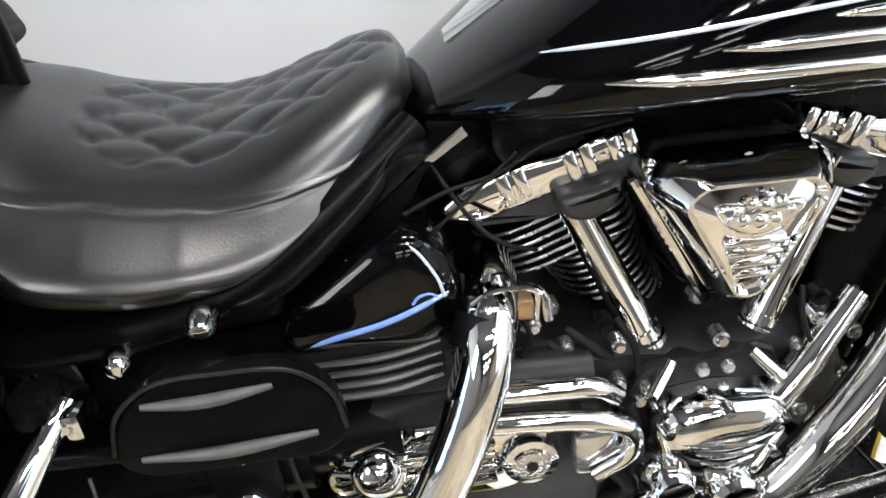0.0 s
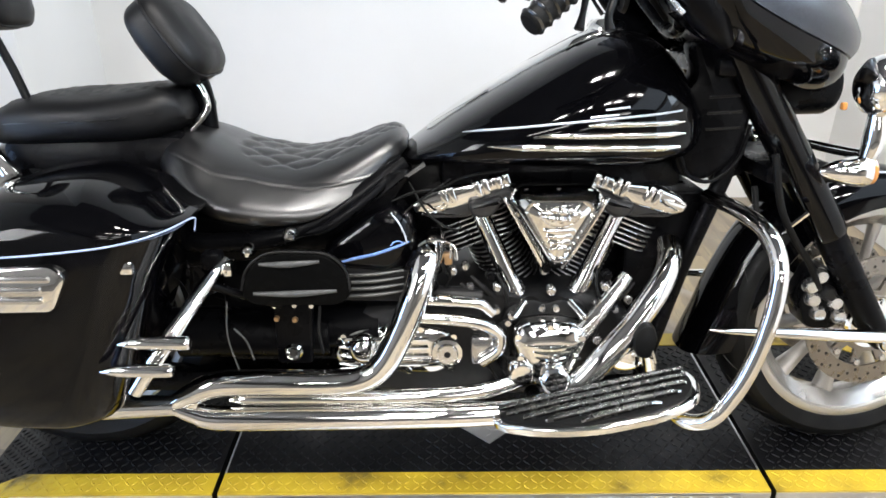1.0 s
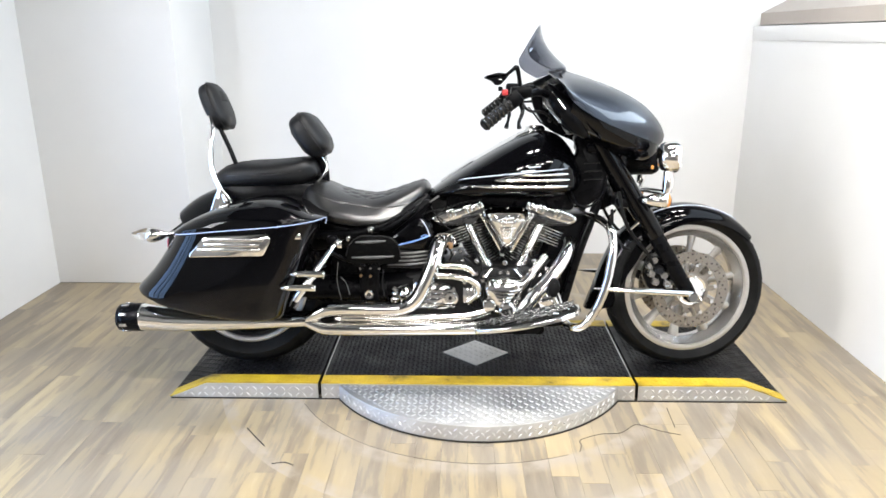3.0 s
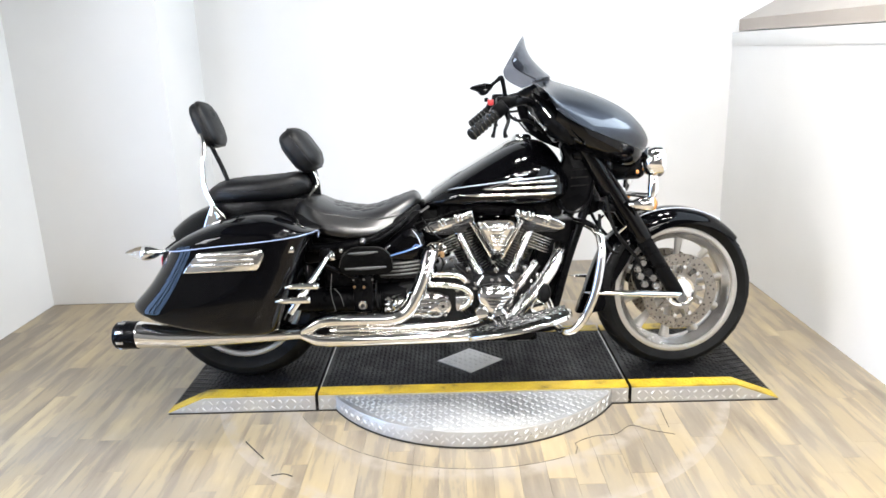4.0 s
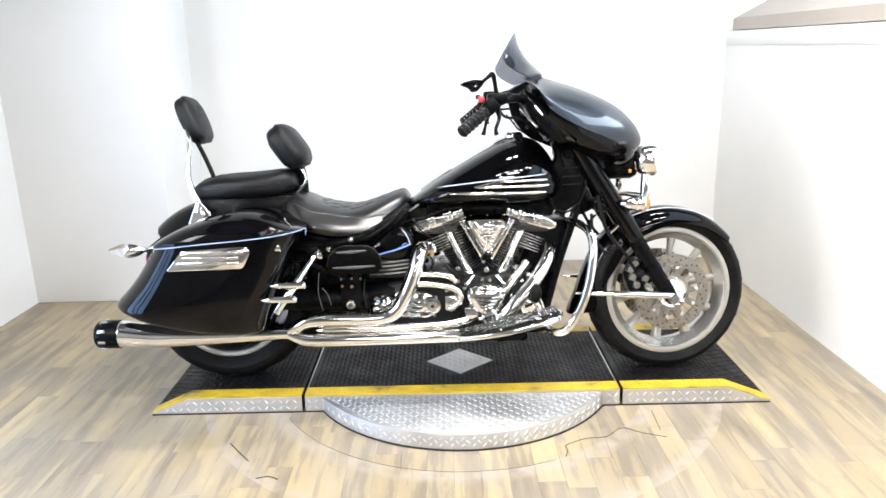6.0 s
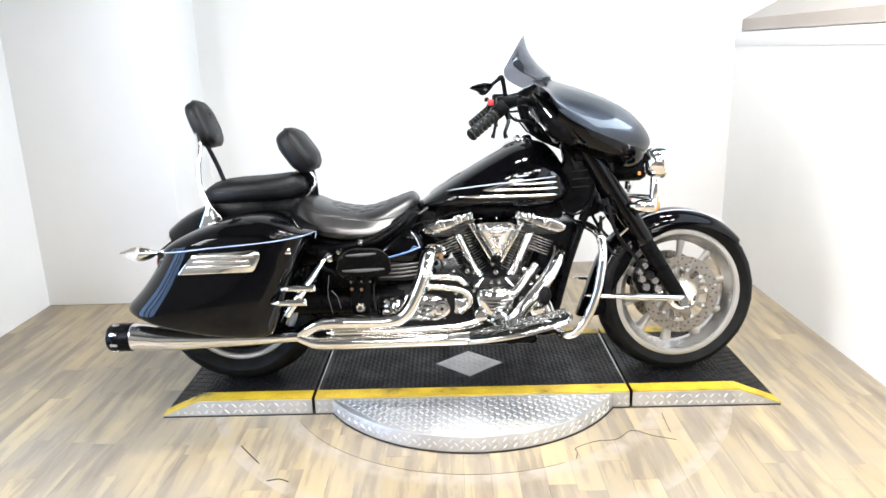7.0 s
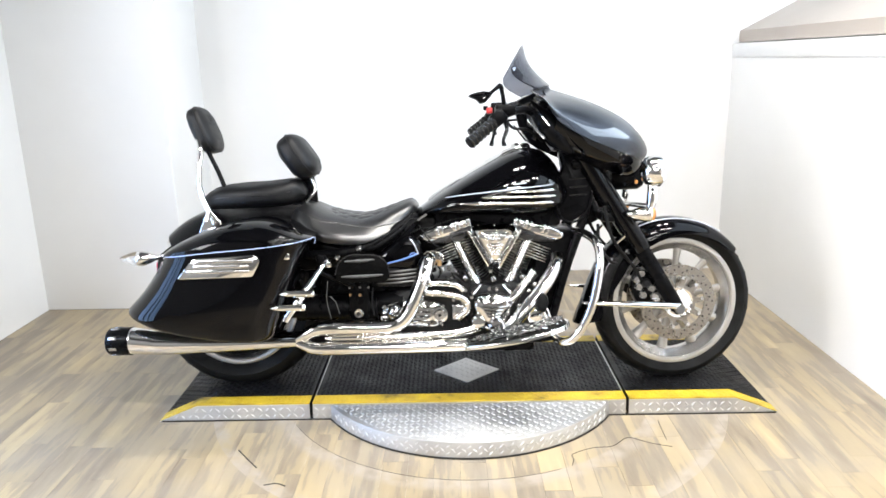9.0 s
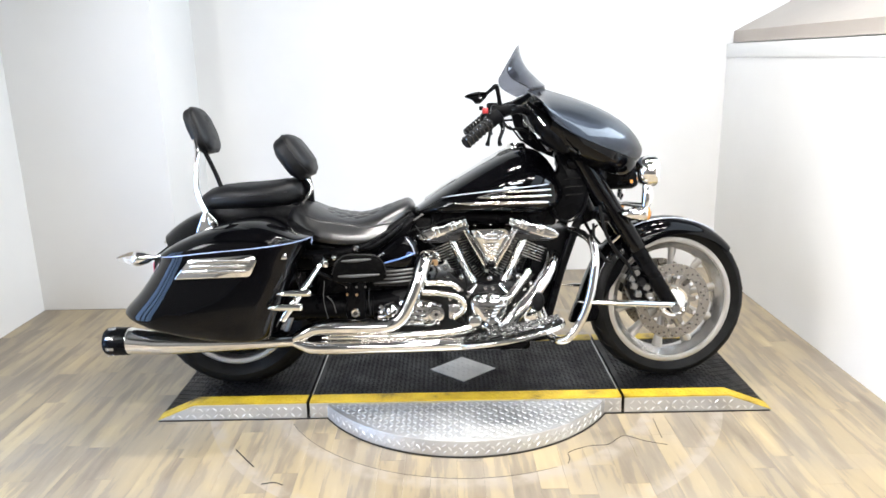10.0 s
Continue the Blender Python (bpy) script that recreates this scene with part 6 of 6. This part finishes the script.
part("windscreen", skin(screen_rows), SMOKE, fairing, "short smoked windscreen").visible_shadow = False
part("screen_strip", tube([fairing_point(a, 0.985) for a in np.linspace(-0.9, 0.9, 13)], 0.006, 8, 3), SATIN, fairing)
part("headlamp_bowl", lathe([(0.0, 0.735), (0.05, 0.728), (0.060, 0.710), (0.062, 0.60), (0.0, 0.58)], (0, 0, 0.880), "X", 36), SATIN, bike, "black headlamp housing")
for s in (-1, 1):
    pl = part("passing_lamp", lathe([(0.0, 0.672), (0.030, 0.677), (0.048, 0.690), (0.056, 0.712), (0.058, 0.738), (0.055, 0.744)], (0, 0.20 * s, 0.896), "X", 36), CHROME, bike, "chrome passing lamp")
    part("lens", lathe([(0.055, 0.742), (0.048, 0.749), (0.027, 0.755), (0.0, 0.757)], (0, 0.20 * s, 0.896), "X", 32), CLEAR, pl, "clear lens")
    part("reflector", lathe([(0.053, 0.741), (0.03, 0.722), (0.0, 0.712)], (0, 0.20 * s, 0.896), "X", 32), CHROME, pl)
    part("lamp_stalk", tube([(0.716, 0.20 * s, 0.846), (0.718, 0.20 * s, 0.80), (0.710, 0.20 * s, 0.760)], [0.016, 0.021, 0.014], 14), CHROME, bike, "chrome lamp stalk")
    ts = part("turn_signal", lathe([(0.0, 0.622), (0.008, 0.628), (0.020, 0.655), (0.028, 0.685), (0.030, 0.706), (0.028, 0.714)], (0, 0.20 * s, 0.740), "X", 28), CHROME, bike, "chrome bullet turn signal")
    part("lens", lathe([(0.027, 0.713), (0.025, 0.723), (0.014, 0.731), (0.0, 0.733)], (0, 0.20 * s, 0.740), "X", 28), AMBER, ts, "amber lens")
    part("lamp_bar", tube([(0.67, 0.0, 0.765), (0.695, 0.10 * s, 0.765), (0.710, 0.20 * s, 0.770)], 0.010, 12), CHROME, bike)
    part("reflector", box(0.660, 0.670, min(0.17 * s, 0.182 * s), max(0.17 * s, 0.182 * s), 0.850, 0.864, 0.003), AMBER, bike, "amber side reflector")
    rs = part("rear_turn_signal", lathe([(0.006, -1.105), (0.013, -1.114), (0.022, -1.132), (0.028, -1.152), (0.028, -1.168), (0.026, -1.172)], (0, 0.225 * s, 0.612), "X", 28), CHROME, bike, "chrome bullet rear turn signal")
    part("lens", lathe([(0.026, -1.171), (0.024, -1.190), (0.017, -1.210), (0.006, -1.236), (0.0, -1.240)], (0, 0.225 * s, 0.612), "X", 28), CLEAR, rs, "clear pointed lens")
    part("stalk", tube([(-1.108, 0.225 * s, 0.612), (-1.07, 0.20 * s, 0.618), (-1.03, 0.145 * s, 0.63)], 0.009, 10), CHROME, rs)

# handlebar with controls
bar = part("handlebar", tube([(0.125, -0.41, 1.075), (0.18, -0.365, 1.105), (0.26, -0.27, 1.115), (0.345, -0.14, 1.05), (0.385, -0.06, 1.0), (0.39, 0.0, 0.985), (0.385, 0.06, 1.0), (0.345, 0.14, 1.068), (0.285, 0.27, 1.155), (0.21, 0.365, 1.160), (0.155, 0.41, 1.130)], 0.0135, 16), SATIN, bike, "black handlebar")
known = set(bpy.data.objects)
for s in (-1, 1):
    ga, gb = Vector((0.044, 0.458 * s, 1.004)), Vector((0.130, 0.415 * s, 1.074))
    g = part("grip", tube([ga, ga.lerp(gb, 0.08), ga.lerp(gb, 0.6), gb], [0.016, 0.0195, 0.018, 0.019], 18), RUBBER, bike, "black ribbed rubber grip")
    for k in range(7):
        p = ga.lerp(gb, (k + 0.5) / 7)
        d = (gb - ga).normalized() * 0.0042
        part("rib", tube([p - d, p, p + d], [0.017, 0.0225, 0.017], 16, 3), RIBRUBBER, g)
    part("switch_box", box(-0.026, 0.026, -0.024, 0.024, -0.024, 0.024, 0.008), SATIN, bike, "black switch housing").matrix_world = Matrix.Translation((0.145, 0.400 * s, 1.088)) @ Matrix.Rotation(radians(-40), 4, "Y")
    part("switch", box(0.104, 0.124, min(0.41 * s, 0.425 * s), max(0.41 * s, 0.425 * s), 1.102, 1.122, 0.004), REDPLASTIC if s < 0 else SATIN, bike, "red stop switch" if s < 0 else "")
    part("fluid_reservoir", box(0.135, 0.205, min(0.345 * s, 0.40 * s), max(0.345 * s, 0.40 * s), 1.098, 1.132, 0.008), SATIN, bike, "black brake fluid reservoir")
    part("lever", tube([(0.168, 0.385 * s, 1.080), (0.172, 0.415 * s, 1.050), (0.158, 0.445 * s, 1.015), (0.160, 0.452 * s, 0.996)], [0.010, 0.007, 0.006, 0.008], 10), SATIN, bike, "black lever")
    part("lever_guide", tube([(0.130, 0.42 * s, 1.045), (0.124, 0.432 * s, 1.020), (0.118, 0.44 * s, 0.998)], [0.006, 0.005, 0.008], 10), SATIN, bike)
    part("bar_cable", tube([(0.17, 0.37 * s, 1.085), (0.20, 0.34 * s, 1.055), (0.26, 0.26 * s, 1.05), (0.32, 0.18 * s, 1.01)], 0.005, 8), RUBBER, bike, "black control cable")
    part("mirror_stem", tube([(0.166, 0.382 * s, 1.128), (0.160, 0.392 * s, 1.165), (0.152, 0.400 * s, 1.192), (0.135, 0.405 * s, 1.181), (0.113, 0.412 * s, 1.164)], [0.008, 0.007, 0.0085, 0.006, 0.006], 12), SATIN, bike, "black mirror stem")
    mo = round_outline([(0.043, 1.160), (0.064, 1.169), (0.094, 1.175), (0.128, 1.171), (0.117, 1.154), (0.100, 1.137), (0.082, 1.135), (0.072, 1.148)], 0.006, 3)
    mir = part("mirror", plate(mo, 0.385 * s, 0.430 * s, 0.008, 3), SATIN, bike, "black blade-shaped mirror")
    part("mirror_emblem", plate([(0.096 + (x - 0.085) * 0.14, 1.152 + (z - 1.154) * 0.16) for x, z in mo], 0.431 * s, 0.4325 * s), POLISHED, mir)
for ob in set(bpy.data.objects) - known:
    if ob.parent is bike and sum((ob.matrix_basis @ Vector(c)).y for c in ob.bound_box) > 0:
        ob.location += Vector((0.19, 0, 0.02)) if ob.name.startswith("mirror") else Vector((0.03, 0, 0.055))
part("gauge_pod", box(0.30, 0.352, -0.18, 0.18, 1.07, 1.16, 0.02), SATIN, fairing)
part("side_stand", tube([(-0.02, 0.15, 0.27), (-0.06, 0.25, 0.17), (-0.08, 0.32, 0.115)], [0.014, 0.012, 0.010], 12), SATIN, bike, "black side stand")

# the machine leans away onto its stand
bike.matrix_world = Matrix.Translation((0, 0, H)) @ Matrix.Rotation(radians(-7), 4, "X") @ Matrix.Translation((0, 0, -H))

# ---------------------------------------------------------------- floor planks, last
rng = random.Random(7)
plank_meshes = {}
PW_, PL_ = 0.088, 0.62
col = 0
x = X_LEFT
while x < X_RIGHT + 0.0:
    y = -2.2 - rng.random() * PL_
    while y < ROOM_Y1:
        y0, y1 = max(y, -2.2), min(y + PL_, ROOM_Y1 if x > -1.53 else 1.115)
        if y1 - y0 > 0.003:
            x1 = min(x + PW_, X_RIGHT)
            bm = flat_plate([(x + 0.0003, y0 + 0.0003), (x1 - 0.0003, y0 + 0.0003), (x1 - 0.0003, y1 - 0.0003), (x + 0.0003, y1 - 0.0003)], -0.004, 0.0)
            part("plank", bm, PLANK, floor)
        y += PL_
    x += PW_
# cut line round the turntable with a torn corner, and a few splits in the planks
def floor_cut(points, width):
    part("floor_cut", tube([(x, y, 0.0002) for x, y in points], width, 6, 6, flat=1.0), GAP, floor, "dark cut line in the planks")


arc = [(0.040 + 0.748 * math.cos(radians(a)), 0.112 + 0.748 * math.sin(radians(a))) for a in np.arange(-151, -63, 4)]
floor_cut(arc, 0.0007)
floor_cut([(0.372, -0.558), (0.384, -0.52), (0.387, -0.486), (0.46, -0.448), (0.535, -0.437), (0.600, -0.381), (0.665, -0.418), (0.739, -0.448)], 0.0012)
floor_cut([(0.742, -0.258), (0.738, -0.315), (0.733, -0.400)], 0.0012)
floor_cut([(-0.782, -0.430), (-0.735, -0.490), (-0.690, -0.545)], 0.0022)
floor_cut([(-0.640, -0.648), (-0.60, -0.640), (-0.568, -0.656)], 0.0022)
tagged(part("far_plank", box(X_LEFT, X_RIGHT, -3.0, -2.2, -0.004, 0.0), PLANK, floor), kind="stuff")
tagged(part("side_plank", box(X_RIGHT + 0.12, 3.4, -1.9, ROOM_Y1, -0.004, 0.0), PLANK, floor), kind="stuff")
tagged(part("side_plank", box(X_RIGHT, 3.4, -3.0, -1.9, -0.004, 0.0), PLANK, floor), kind="stuff")
# unseen dark floor, added to darken what the bags and chrome reflect
part("far_floor", box(X_LEFT, 3.4, ROOM_Y0, -3.0, -0.004, 0.0), FARFLOOR, floor, "unseen dark floor added to keep reflections dark")
